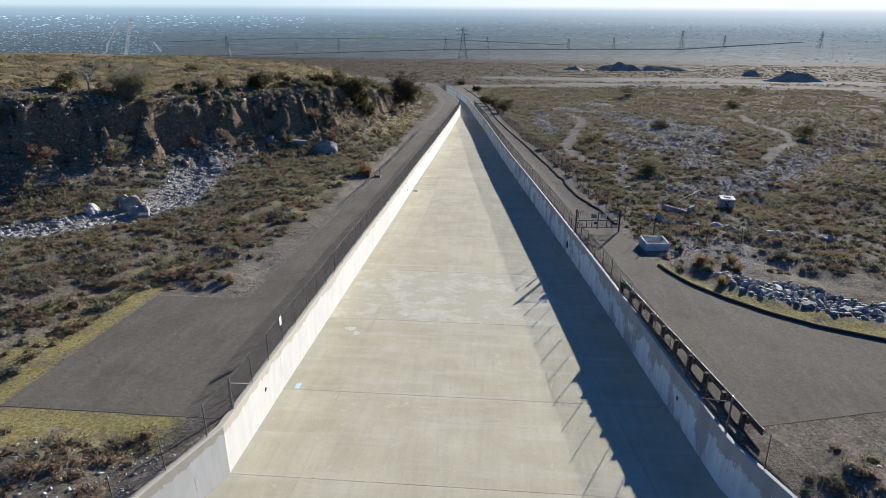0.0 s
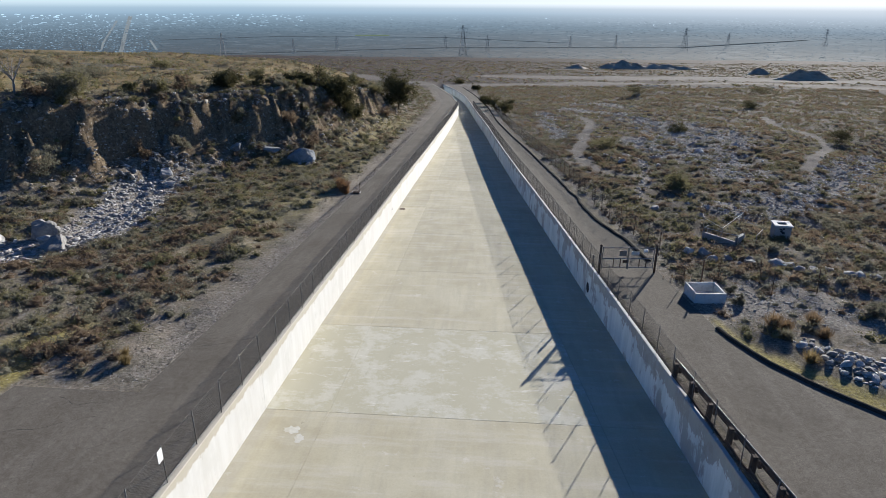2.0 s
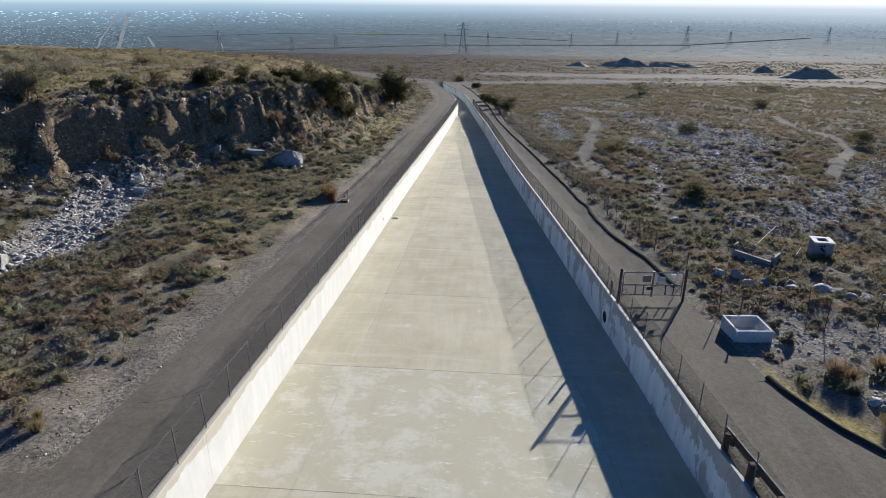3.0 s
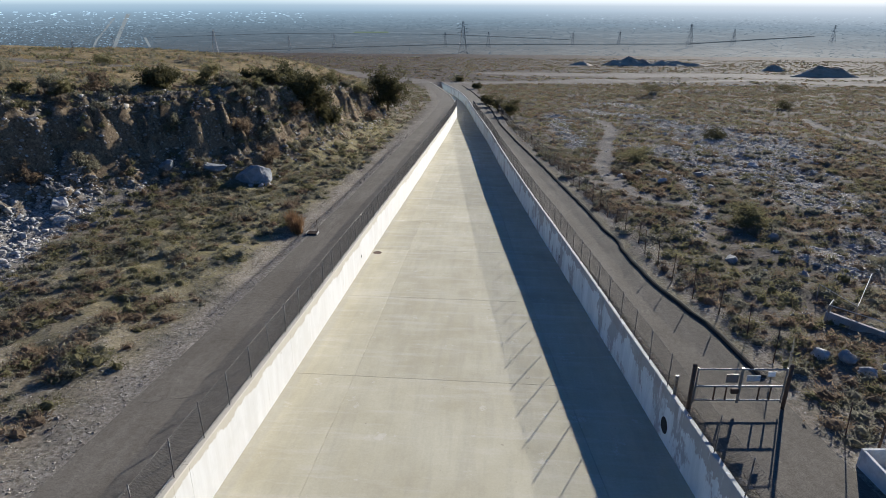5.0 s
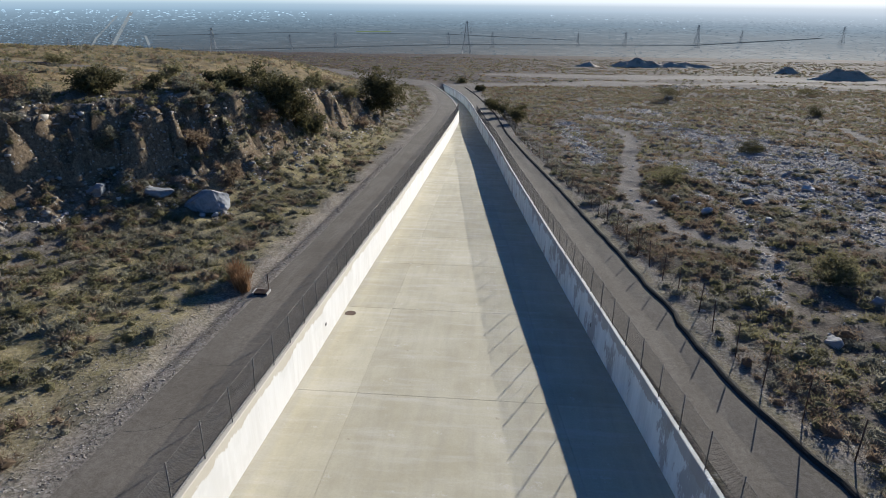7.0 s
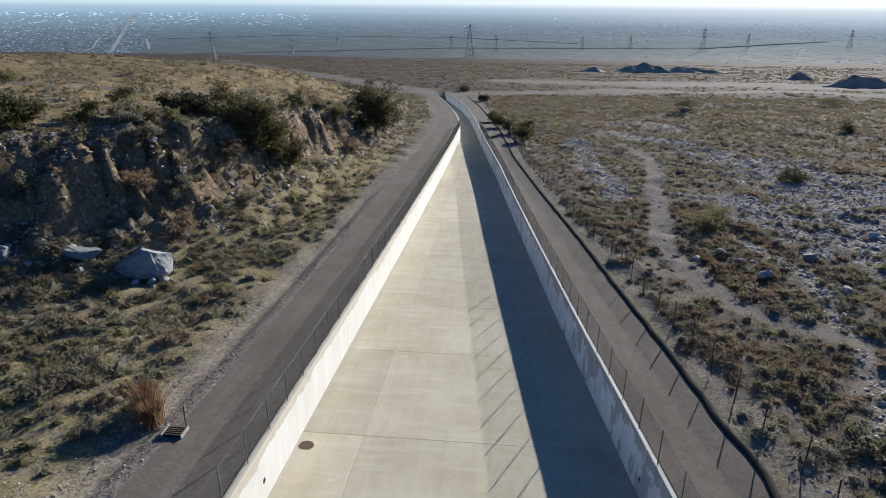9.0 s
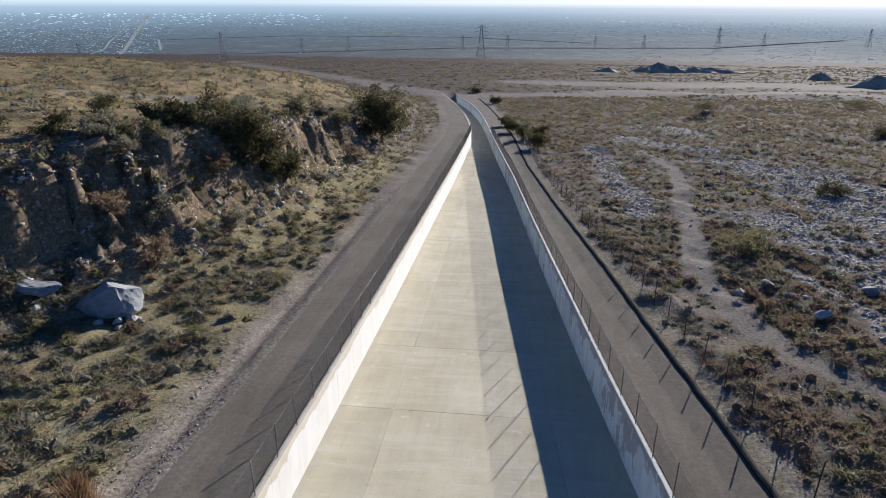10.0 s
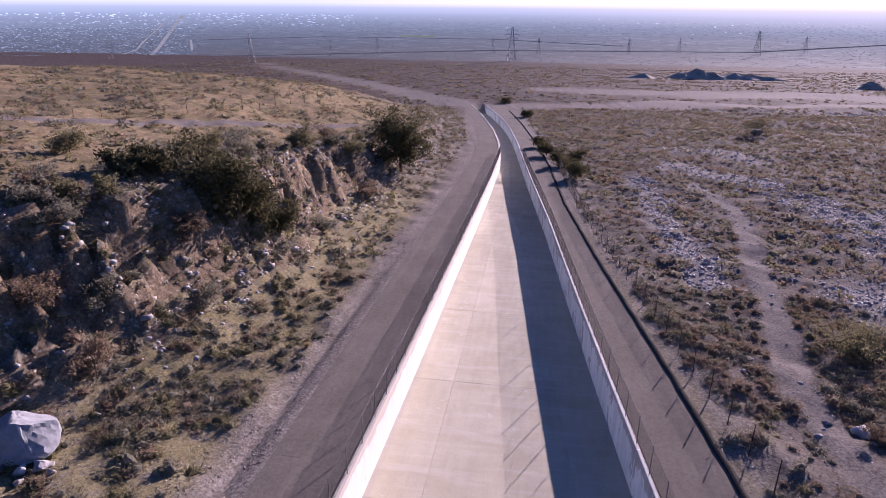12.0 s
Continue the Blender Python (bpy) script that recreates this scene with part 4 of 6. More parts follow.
def build_guardrail():
    rail = tagged(empty("guardrail", (0, 0, 0)), "rusty brown steel guardrail on timber posts above the channel wall", "guardrail")
    a, b = Vector((10.35, 39.6, 0)), Vector((12.75, 22.0, 0))

    def at(f, h=0.0, out=0.0):
        p = a.lerp(b, f)
        return (p.x + out, p.y, float(bank(p.y)) + h)

    wave_profile = [(0.0, 0.42), (0.07, 0.47), (0.07, 0.52), (0.0, 0.565), (0.07, 0.61), (0.07, 0.66), (0.0, 0.71), (-0.012, 0.71), (0.055, 0.655),
                    (0.055, 0.615), (-0.015, 0.565), (0.055, 0.515), (0.055, 0.475), (-0.012, 0.42)]
    pts = [at(f) for f in np.linspace(0, 1, 18)]
    ob = sweep("beam", pts, wave_profile, M_RUST, rail)
    bm = bmesh.new()
    rod_into(bm, at(0, 0.735), at(1, 0.735), 0.025, 8)
    part("top_pipe", bm, M_STEEL, rail, "bright steel top pipe")
    count = 10
    for i in range(count):
        f = (i + 0.3) / count
        x, y, z = at(f)
        bm = bmesh.new()
        box_into(bm, (0.2, 0.2, 1.0), (x - 0.2, y, z + 0.25), None, 0.015)
        part("timber_post", bm, M_TIMBER, rail)
        bm = bmesh.new()
        box_into(bm, (0.16, 0.55, 0.34), (x - 0.06, y, z + 0.53), None, 0.02)
        part("block", bm, M_TIMBER, rail, "dark timber block")
        bm = bmesh.new()
        box_into(bm, (0.06, 1.75, 0.16), (x - 0.22, y - 0.85, z + 0.08 + 0.05), Matrix.Rotation(math.atan2(2.4, 17.6), 4, "Z"), 0.01)
        part("plank", bm, M_TIMBER, rail, "low retaining plank")


build_guardrail()


# ---- small structures ----
def build_catch_box():
    """Open concrete box with thick walls, a floor inside, rubble in it."""
    thing = empty("concrete_box", (14.85, 49.65, float(bank(49.65))))
    tagged(thing, "open pale concrete box standing at the road edge", "concrete box")
    w, d, h, t = 1.95, 1.85, 0.8, 0.13
    for name, size, at in (("front_wall", (w, t, h), (0, -d / 2 + t / 2, h / 2 - 0.1)), ("back_wall", (w, t, h), (0, d / 2 - t / 2, h / 2 - 0.1)),
                           ("side_wall", (t, d - 2 * t - 0.004, h - 0.004), (-w / 2 + t / 2, 0, h / 2 - 0.1)),
                           ("side_wall", (t, d - 2 * t - 0.004, h - 0.004), (w / 2 - t / 2, 0, h / 2 - 0.1)),
                           ("base", (w - 2 * t, d - 2 * t, 0.1), (0, 0, 0.01))):
        bm = bmesh.new()
        box_into(bm, size, at, None, 0.018)
        part(name, bm, M_BOX, thing)
    thing.rotation_euler = (0, 0, radians(5))


build_catch_box()


def stone_bm(size, seed, detail=2, rough=0.28, squash=(1.25, 1.0, 0.75), cuts=()):
    bm = bmesh.new()
    bmesh.ops.create_icosphere(bm, subdivisions=detail, radius=1.0)
    off = Vector((seed * 7.31 % 50, seed * 3.77 % 50, seed * 1.93 % 50))
    r = random.Random(seed)
    planes = [(Vector((r.gauss(0, 1), r.gauss(0, 1), r.gauss(0, 1))).normalized(), r.uniform(0.45, 0.8)) for _ in range(9)]
    planes = [(Vector(a).normalized(), cut) for a, cut in cuts] or planes
    for v in bm.verts:
        p = v.co.copy()
        for nrm, cut in planes:
            over = p.dot(nrm) - cut
            if over > 0:
                p -= nrm * over * 0.97
        p *= 1 + rough * 0.7 * noise.noise(v.co * 1.6 + off) + rough * 0.3 * noise.noise(v.co * 5 + off)
        v.co = Vector((p.x * squash[0], p.y * squash[1], p.z * squash[2])) * size
    return bm


def boulder(x, y, size, seed, label, material=None, sink=0.3, turn=None, squash=(1.25, 1.0, 0.8), detail=4, cuts=()):
    ob = part("boulder", stone_bm(size, seed, detail, 0.28 if not cuts else 0.16, squash, cuts), material or M_STONE, smooth_shade=False)
    ob.matrix_basis = Matrix.Translation((x, y, level(x, y) + size * squash[2] * (1 - 2 * sink))) @ pose(0, 0, 0, 0, 0, turn if turn is not None else rng.uniform(0, 360))
    return tagged(ob, label, "boulder", group="boulders")


WEDGE = (((-0.62, -0.1, 0.75), 0.42), ((0.95, -0.15, 0.25), 0.72), ((0.15, -0.95, 0.25), 0.55), ((0.3, 0.35, 0.9), 0.6), ((-0.2, 0.9, 0.1), 0.7),
         ((0.75, -0.6, 0.3), 0.66), ((-0.5, -0.8, -0.1), 0.66), ((0.0, 0.0, -1.0), 0.6))
boulder(-24.8, 93.9, 1.6, 31, "huge angular grey granite boulder at the foot of the cut bank", M_BOULDER, 0.16, 8, (1.3, 0.95, 0.95), cuts=WEDGE)
boulder(-28.9, 93.4, 1.05, 8, "large pale grey boulder half buried among brush", M_BOULDER, 0.25, 10, (1.5, 0.9, 0.7))
boulder(-32.3, 90.6, 0.8, 12, "rounded pale boulder at the foot of the cut bank", M_BOULDER, 0.22, 200, (1.3, 0.9, 0.8))
for x, y, s in ((-23.0, 93.4, 0.42), (-22.4, 93.0, 0.3), (-23.7, 92.9, 0.35), (-24.6, 92.4, 0.26), (-23.3, 92.3, 0.24), (-27.2, 93.0, 0.3), (-28.3, 92.2, 0.28)):
    boulder(x, y, s, int(s * 1000), "small pale stone beside the huge boulder", None, 0.25, None, (1.2, 1, 0.85), 3)
# boulders at the stream, and the row behind the concrete box
for x, y, s, k in ((-36.3, 79.3, 0.9, 21), (-35.0, 77.6, 0.5, 22), (-36.0, 58.5, 1.0, 23), (-34.3, 56.8, 0.85, 24), (-33.0, 55.6, 1.05, 25), (-37.5, 60.5, 0.7, 46),
                   (-30.6, 55.4, 0.45, 27), (-38.6, 56.4, 0.8, 52), (-32.0, 77.5, 0.4, 29)):
    boulder(x, y, s, k, "grey boulder in the dry stony stream bed", M_STONE if k != 27 else M_TAN, 0.28)
for i in range(32):
    f = i / 31
    x, y = 16.2 + 15.5 * f + rng.uniform(-0.4, 0.4), 58.3 - 4.6 * f + rng.uniform(-0.7, 0.9)
    boulder(x, y, rng.choice((0.22, 0.3, 0.38, 0.5)), 100 + i, "grey boulder in a row between brush behind the concrete box", None, 0.25, None, (1.25, 1, 0.85), 3)
for x, y, s in ((15.4, 103.1, 0.5), (17.6, 104.4, 0.45), (18.3, 102.5, 0.35), (19.0, 99.0, 0.5), (22.5, 79.0, 0.5), (17.4, 73.5, 0.45), (20.9, 70.5, 0.4),
                (24.5, 104.6, 0.55), (23.2, 96.5, 0.5), (48, 230, 1.4), (33, 111, 0.7), (41, 118, 0.6)):
    boulder(x, y, s, int(x * 31 + y), "pale boulder among the brush of the fan", None, 0.3, None, (1.25, 1, 0.8), 3)


def build_junction_box():
    """Tall concrete chamber with an opening in its lid, standing in the gully."""
    x, y = 25.9, 65.0
    z = level(x, y)
    thing = tagged(empty("concrete_chamber", (x, y, z)), "weathered concrete chamber with a square hole in its lid", "concrete chamber")
    thing.rotation_euler = (0, 0, radians(-8))
    h = -4.5 - z
    bm = bmesh.new()
    box_into(bm, (1.3, 1.3, h), (0, 0, h / 2 - 0.3), None, 0.03)
    part("body", bm, M_OLD, thing)
    for size, at in (((1.46, 0.38, 0.13), (0, -0.54, 0)), ((1.46, 0.38, 0.13), (0, 0.54, 0)), ((0.38, 0.696, 0.126), (-0.54, 0, 0)), ((0.38, 0.696, 0.126), (0.54, 0, 0))):
        bm = bmesh.new()
        box_into(bm, size, (at[0], at[1], h - 0.22), None, 0.012)
        part("lid", bm, M_BOX, thing)
    bm = bmesh.new()
    box_into(bm, (0.69, 0.69, 0.02), (0, 0, h - 0.275))
    part("opening", bm, M_DARK, thing, "dark square opening")
    for dx, dz, w, t in ((-0.2, 1.15, 0.22, 0.1), (0.02, 1.2, 0.12, 0.18), (-0.1, 0.85, 0.3, 0.12), (0.05, 0.7, 0.22, 0.12), (-0.1, 1.0, 0.1, 0.1)):
        bm = bmesh.new()
        box_into(bm, (w, 0.012, t), (dx, -0.653, 0.75 * dz + h - 1.35), Matrix.Rotation(rng.uniform(-0.5, 0.5), 4, "Y"))
        part("paint_mark", bm, M_DARK, thing, "black painted mark")


build_junction_box()


def build_headwall():
    """Low concrete wing walls with pipe handrails round an inlet in the gully."""
    thing = tagged(empty("inlet_headwall", (0, 0, 0)), "low concrete inlet walls with a pale pipe handrail in the gully", "headwall")
    runs = [((19.0, 63.5), (20.9, 61.2)), ((20.9, 61.2), (21.8, 62.2)), ((19.0, 63.5), (19.6, 64.3)), ((20.0, 66.8), (20.45, 63.45)), ((20.45, 63.45), (24.2, 69.0)),
            ((24.2, 69.0), (22.4, 70.6)), ((22.5, 61.5), (23.7, 63.4))]
    for i, ((ax, ay), (bx, by)) in enumerate(runs):
        za, zb = float(bank(ay)) + 0.9, float(bank(by)) + 0.9
        bm = bmesh.new()
        rod_into(bm, (ax, ay, za), (bx, by, zb), 0.02, 6)
        part("handrail", bm, M_BOX, thing, "pale pipe handrail")
        for f in (0.02, 0.98):
            x, y = ax + (bx - ax) * f, ay + (by - ay) * f
            bm = bmesh.new()
            rod_into(bm, (x, y, level(x, y) - 0.2), (x, y, za + (zb - za) * f), 0.03, 6)
            part("rail_post", bm, M_STEEL, thing)
        if i < 2:
            bm = bmesh.new()
            mid, run = Vector(((ax + bx) / 2, (ay + by) / 2, 0)), math.hypot(bx - ax, by - ay)
            box_into(bm, (run, 0.2, 0.9), (mid.x, mid.y + 0.12, level(mid.x, mid.y) + 0.05), Matrix.Rotation(math.atan2(by - ay, bx - ax), 4, "Z"), 0.02)
            part("wing_wall", bm, M_OLD, thing)


build_headwall()


def build_road_post():
    """Marker post with a small board, behind the concrete box."""
    x, y = 15.2, 51.6
    z = level(x, y)
    thing = tagged(empty("marker_post", (x, y, z)), "thin dark marker post behind the concrete box", "marker post")
    bm = bmesh.new()
    rod_into(bm, (0, 0, -0.3), (0, 0, 2.0), 0.05, 8)
    part("shaft", bm, M_RUST, thing)
    bm = bmesh.new()
    box_into(bm, (0.14, 0.14, 0.05), (0, 0, 2.02), None, 0.01)
    part("cap", bm, M_DARK, thing)
    for dx, dy in ((-0.9, 0.6), (1.6, 1.4), (4.2, 1.0), (4.1, -1.2), (7.2, -0.6)):
        px, py = x + dx, y + dy
        ob = new("stake", post_mesh(1.7, 0.025, M_RUST, "stake"))
        ob.matrix_basis = Matrix.Translation((px, py, level(px, py))) @ pose(0, 0, 0, rng.uniform(-5, 5), rng.uniform(-5, 5), 0)
        tagged(ob, "thin rusty steel stake standing in stony ground", "stake", group="steel stakes")


build_road_post()


def build_drain():
    x, y = -13.45, 76.4
    z = float(bank(y)) + 0.03
    thing = tagged(empty("drain_inlet", (x, y, z)), "small steel drain inlet with a thin marker rod", "drain inlet")
    bm = bmesh.new()
    for k in range(5):
        box_into(bm, (0.8, 0.05, 0.05), (0, -0.24 + 0.12 * k, 0.10))
    part("grate", bm, M_RUST, thing, "rusty bar grate")
    for dx in (-0.42, 0.42):
        bm = bmesh.new()
        box_into(bm, (0.07, 0.7, 0.16), (dx, 0, 0.06), None, 0.01)
        part("frame", bm, M_OLD, thing)
    bm = bmesh.new()
    box_into(bm, (0.76, 0.6, 0.03), (0, 0, 0.02))
    part("sump", bm, M_DARK, thing, "dark hollow")
    bm = bmesh.new()
    rod_into(bm, (0.3, 0.4, -0.1), (0.3, 0.4, 1.05), 0.022, 6)
    part("marker_rod", bm, M_RUST, thing)


build_drain()


def disc(name, at, r, material, label, category, normal=(0, 0, 1), squash=1.0, thick=0.02):
    bm = bmesh.new()
    bmesh.ops.create_cone(bm, cap_ends=True, segments=20, radius1=r, radius2=r * 0.96, depth=thick)
    ob = part(name, bm, material)
    ob.matrix_basis = Matrix.Translation(at) @ Vector(normal).to_track_quat("Z", "Y").to_matrix().to_4x4() @ Matrix.Diagonal((1, squash, 1, 1))
    return tagged(ob, label, category)


disc("manhole_cover", (-8.92, 79.3, floor_z(79.3) + 0.008), 0.36, M_RUST, "round rusty manhole cover in the channel floor", "manhole cover")
for x, y, up, face in ((float(left_face(75.6)) + 0.002, 75.6, 0.95, 1), (float(right_face(77.6)) - 0.002, 77.6, 0.8, -1), (float(left_face(25.9)) + 0.002, 25.9, 1.4, 1), (float(right_face(27.4)) - 0.002, 27.4, 1.2, -1)):
    disc("weep_hole", (x, y, floor_z(y) + up), 0.13, M_DARK, "dark drain hole in the channel wall", "drain hole", (face, 0, 0), 1.0, 0.012)
disc("pipe_outlet", (float(right_face(54.75)) - 0.004, 54.75, floor_z(54.75) + 0.8), 0.36, M_DARK, "dark round pipe outlet low in the stained channel wall", "pipe outlet", (-1, -0.1, 0), 1.1, 0.02)


def flat_patch(name, x, y, w, d, seed, material, label):
    """A thin smear with a ragged outline on the channel floor."""
    r = random.Random(seed)
    n = 22
    v = [(x, y, floor_z(y) + 0.006)]
    for i in range(n):
        a = 6.2832 * i / n
        k = r.uniform(0.6, 1.1)
        px, py = x + math.cos(a) * w * k, y + math.sin(a) * d * k
        v.append((px, py, floor_z(py) + 0.005))
    f = [(0, 1 + i, 1 + (i + 1) % n) for i in range(n)]
    return tagged(new(name, mesh_from(name, v, f, material)), label, "stain")


flat_patch("chalk_stain", -7.97, 36.35, 0.45, 0.35, 3, M_SMEAR, "white chalky stain on the channel floor")
flat_patch("chalk_stain", -7.46, 35.7, 0.3, 0.35, 4, M_SMEAR, "white chalky stain on the channel floor")
flat_patch("paint_mark", -9.24, 28.65, 0.17, 0.4, 5, plain("pale_blue_paint", (0.45, 0.62, 0.70), 0.7), "small pale blue paint mark on the channel floor")


# ---- transmission towers ----
def tower_mesh():
    """Lattice tower, 1 m high, to be scaled: four legs, rings of braces, three cross arms."""
    bm = bmesh.new()
    levels = [0, 0.16, 0.31, 0.45, 0.57, 0.68, 0.78, 0.88, 1.0]
    half = lambda h: 0.115 * (1 - h) ** 1.3 + 0.02
    r = 0.0042
    corners = ((1, 1), (1, -1), (-1, -1), (-1, 1))
    for a, b in zip(levels[:-1], levels[1:]):
        for i, (cx, cy) in enumerate(corners):
            nx, ny = corners[(i + 1) % 4]
            A, B = half(a), half(b)
            rod_into(bm, (cx * A, cy * A, a), (cx * B, cy * B, b), r, 4)
            rod_into(bm, (cx * A, cy * A, a), (nx * B, ny * B, b), r * 0.6, 3)
            rod_into(bm, (nx * A, ny * A, a), (cx * B, cy * B, b), r * 0.6, 3)
    for h, w in ((0.66, 0.17), (0.78, 0.21), (0.90, 0.15)):
        for s in (-1, 1):
            for cy in (-1, 1):
                rod_into(bm, (s * half(h), cy * half(h), h), (s * w, 0, h + 0.005), r * 0.8, 3)
            rod_into(bm, (s * half(h), 0, h + 0.05), (s * w, 0, h + 0.005), r * 0.7, 3)
            rod_into(bm, (s * w, 0, h), (s * w, 0, h - 0.035), r, 4)
    me = bpy.data.meshes.new("transmission_tower")
    bm.to_mesh(me)
    bm.free()
    me.materials.append(M_TOWER)
    return me


def build_towers():
    me = tower_mesh()
    for x, y, h in ((-258, 614, 26), (-256, 825, 18), (-216, 890, 20), (-39, 788, 36), (-12, 940, 21), (-73, 957, 19), (108, 986, 19), (178, 1010, 20),
                    (275, 999, 31), (358, 1064, 22), (529, 1119, 27), (-425, 657, 15), (-431, 738, 18)):
        ob = new("transmission_tower", me)
        z = float(bank(y)) - 0.6
        ob.matrix_basis = Matrix.Translation((x, y, z)) @ Matrix.Rotation(radians(12), 4, "Z") @ Matrix.Diagonal((h, h, h, 1))
        tagged(ob, "far grey steel lattice tower of a power line", "power pylon", group="power pylons")


build_towers()


def mound(x, y, wx, wy, h, label, seed, material=None):
    """A heap of earth with a rough crest, running out into the ground."""
    r, v, f, n, m = random.Random(seed), [], [], 30, 9
    for k in range(m):
        u = k / (m - 1)
        for i in range(n):
            a = 6.283 * i / n
            ruff = 1 + 0.16 * math.sin(3 * a + seed) + 0.1 * math.sin(7 * a + 2 * seed)
            px, py = x + wx * u * ruff * math.cos(a), y + wy * u * ruff * math.sin(a)
            lift = h * (0.5 + 0.5 * math.cos(math.pi * u)) ** 0.8 * (1 + 0.18 * math.sin(px * 0.5) + r.uniform(-0.1, 0.1))
            v.append((px, py, float(bank(py)) + lift - (2.0 if k == m - 1 else 0.0)))
    for k in range(m - 1):
        for i in range(n):
            j = (i + 1) % n
            f.append((k * n + i, (k + 1) * n + i, (k + 1) * n + j, k * n + j))
    tagged(new("earth_mound", mesh_from("earth_mound", v, f, material or M_SPOIL)), label, "earth mound", "earth mounds")


mound(103, 548, 23, 13, 5.8, "tall dark brown heap of spoil on the cleared lot", 1)
mound(132, 556, 36, 14, 3.6, "long low heap of spoil on the cleared lot", 2)
mound(176, 462, 9, 8, 3.8, "small grey heap of gravel on the cleared lot", 3)
mound(172, 384, 18, 9, 5.2, "brush-covered brown mound beside the cleared lot", 4)
mound(66, 540, 12, 9, 2.8, "small dark heap of earth on the cleared lot", 5)


# ---- brush, grass and stones ----
def tri_soup(protos, picks, places, turns, scales, tilt=None):
    """Copies of small triangle meshes set on the land, joined into two arrays."""
    V, F, base = [], [], 0
    for k, (pv, pf) in enumerate(protos):
        sel = np.nonzero(picks == k)[0]
        if not len(sel):
            continue
        c, s = np.cos(turns[sel]), np.sin(turns[sel])
        p = pv[None] * scales[sel][:, None, :]
        x = p[..., 0] * c[:, None] - p[..., 1] * s[:, None]
        y = p[..., 0] * s[:, None] + p[..., 1] * c[:, None]
        q = np.stack([x, y, p[..., 2]], -1) + places[sel][:, None, :]
        n = len(pv)
        f = pf[None] + (base + n * np.arange(len(sel)))[:, None, None]
        V.append(q.reshape(-1, 3))
        F.append(f.reshape(-1, 3))
        base += n * len(sel)
    return np.concatenate(V), np.concatenate(F)


def bush_proto(seed, leaves, length=0.26, width=0.1, twigs=0):
    """Unit bush: a low lumpy dome of fine leafy slivers that point outwards, with a few bare twigs."""
    r = np.random.RandomState(seed)
    v, f = [], []
    for ring, (rad, z) in enumerate(() if leaves < 40 else ((0.42, -0.05), (0.34, 0.3))):
        for i in range(5):
            a = 6.283 * (i + 0.5 * ring) / 5
            k = rad * (0.85 + 0.2 * math.sin(3 * a + seed)) * r.uniform(0.85, 1.1)
            v.append(np.array([math.cos(a) * k, math.sin(a) * k, z]))
    v.append(np.array([0.0, 0.0, 0.42]))
    for i in range(5 if leaves >= 40 else 0):
        j = (i + 1) % 5
        f += [(i, j, 5 + i), (j, 5 + j, 5 + i), (5 + i, 5 + j, 10)]
    for i in range(leaves + twigs):
        a = r.uniform(0, 6.283)
        e = math.asin(r.uniform(0.0, 1.0) ** 0.85)
        d = np.array([math.cos(a) * math.cos(e), math.sin(a) * math.cos(e), math.sin(e) * 0.95])
        lump = 0.82 + 0.2 * math.sin(3 * a + seed) * math.cos(2.5 * e + seed) + 0.12 * math.sin(7 * a + 2 * seed + 4 * e)
        bare = i >= leaves
        tip = d * lump * (r.uniform(0.95, 1.2) if bare else r.uniform(0.6, 1.05) ** 0.6)
        aim = d + r.normal(0, 0.5, 3) + np.array([0, 0, 0.25])
        aim = aim / np.linalg.norm(aim)
        reach = length * r.uniform(0.7, 1.4) * (2.0 if bare else 1.0)
        root = tip - aim * reach
        root[2], tip[2] = max(root[2], -0.06), max(tip[2], 0.02)
        side = np.cross(tip - root, r.normal(size=3))
        side = side / (np.linalg.norm(side) + 1e-6) * width * r.uniform(0.35, 0.7) * (0.3 if bare else 1.0)
        low = root + (tip - root) * 0.35
        k = len(v)
        v += [low - side, low + side, tip]
        f += [(k, k + 1, k + 2)]
    return np.array(v, np.float32), np.array(f, np.int32)


def tuft_proto(seed, blades=11, width=0.03):
    r = np.random.RandomState(seed)
    v, f = [], []
    for i in range(blades):
        a, lean = r.uniform(0, 6.283), r.uniform(0.1, 0.7)
        root = np.array([r.normal(0, 0.2), r.normal(0, 0.2), -0.05])
        tip = root + np.array([math.cos(a) * lean, math.sin(a) * lean, r.uniform(0.5, 1.0)])
        side = np.array([-math.sin(a), math.cos(a), 0]) * width
        k = len(v)
        v += [root - side, root + side, tip]
        f += [(k, k + 1, k + 2)]
    return np.array(v, np.float32), np.array(f, np.int32)


def stone_proto(seed, detail=1):
    bm = stone_bm(1.0, 900 + seed, detail, 0.25, (1.2, 1.0, 0.7))
    bmesh.ops.triangulate(bm, faces=bm.faces)
    v = np.array([tuple(p.co) for p in bm.verts], np.float32)
    f = np.array([[p.index for p in face.verts] for face in bm.faces], np.int32)
    bm.free()
    return v, f


def pebble_proto(seed):
    """A small eight-sided stone."""
    r = np.random.RandomState(seed)
    v = np.array([(1.2, 0, 0), (0, 1, 0), (-1.2, 0, 0), (0, -1, 0), (0, 0, 0.7), (0, 0, -0.5)]) * r.uniform(0.75, 1.25, (6, 1)) + r.normal(0, 0.16, (6, 3))
    f = [(0, 1, 4), (1, 2, 4), (2, 3, 4), (3, 0, 4), (1, 0, 5), (2, 1, 5), (3, 2, 5), (0, 3, 5)]
    return v.astype(np.float32), np.array(f, np.int32)


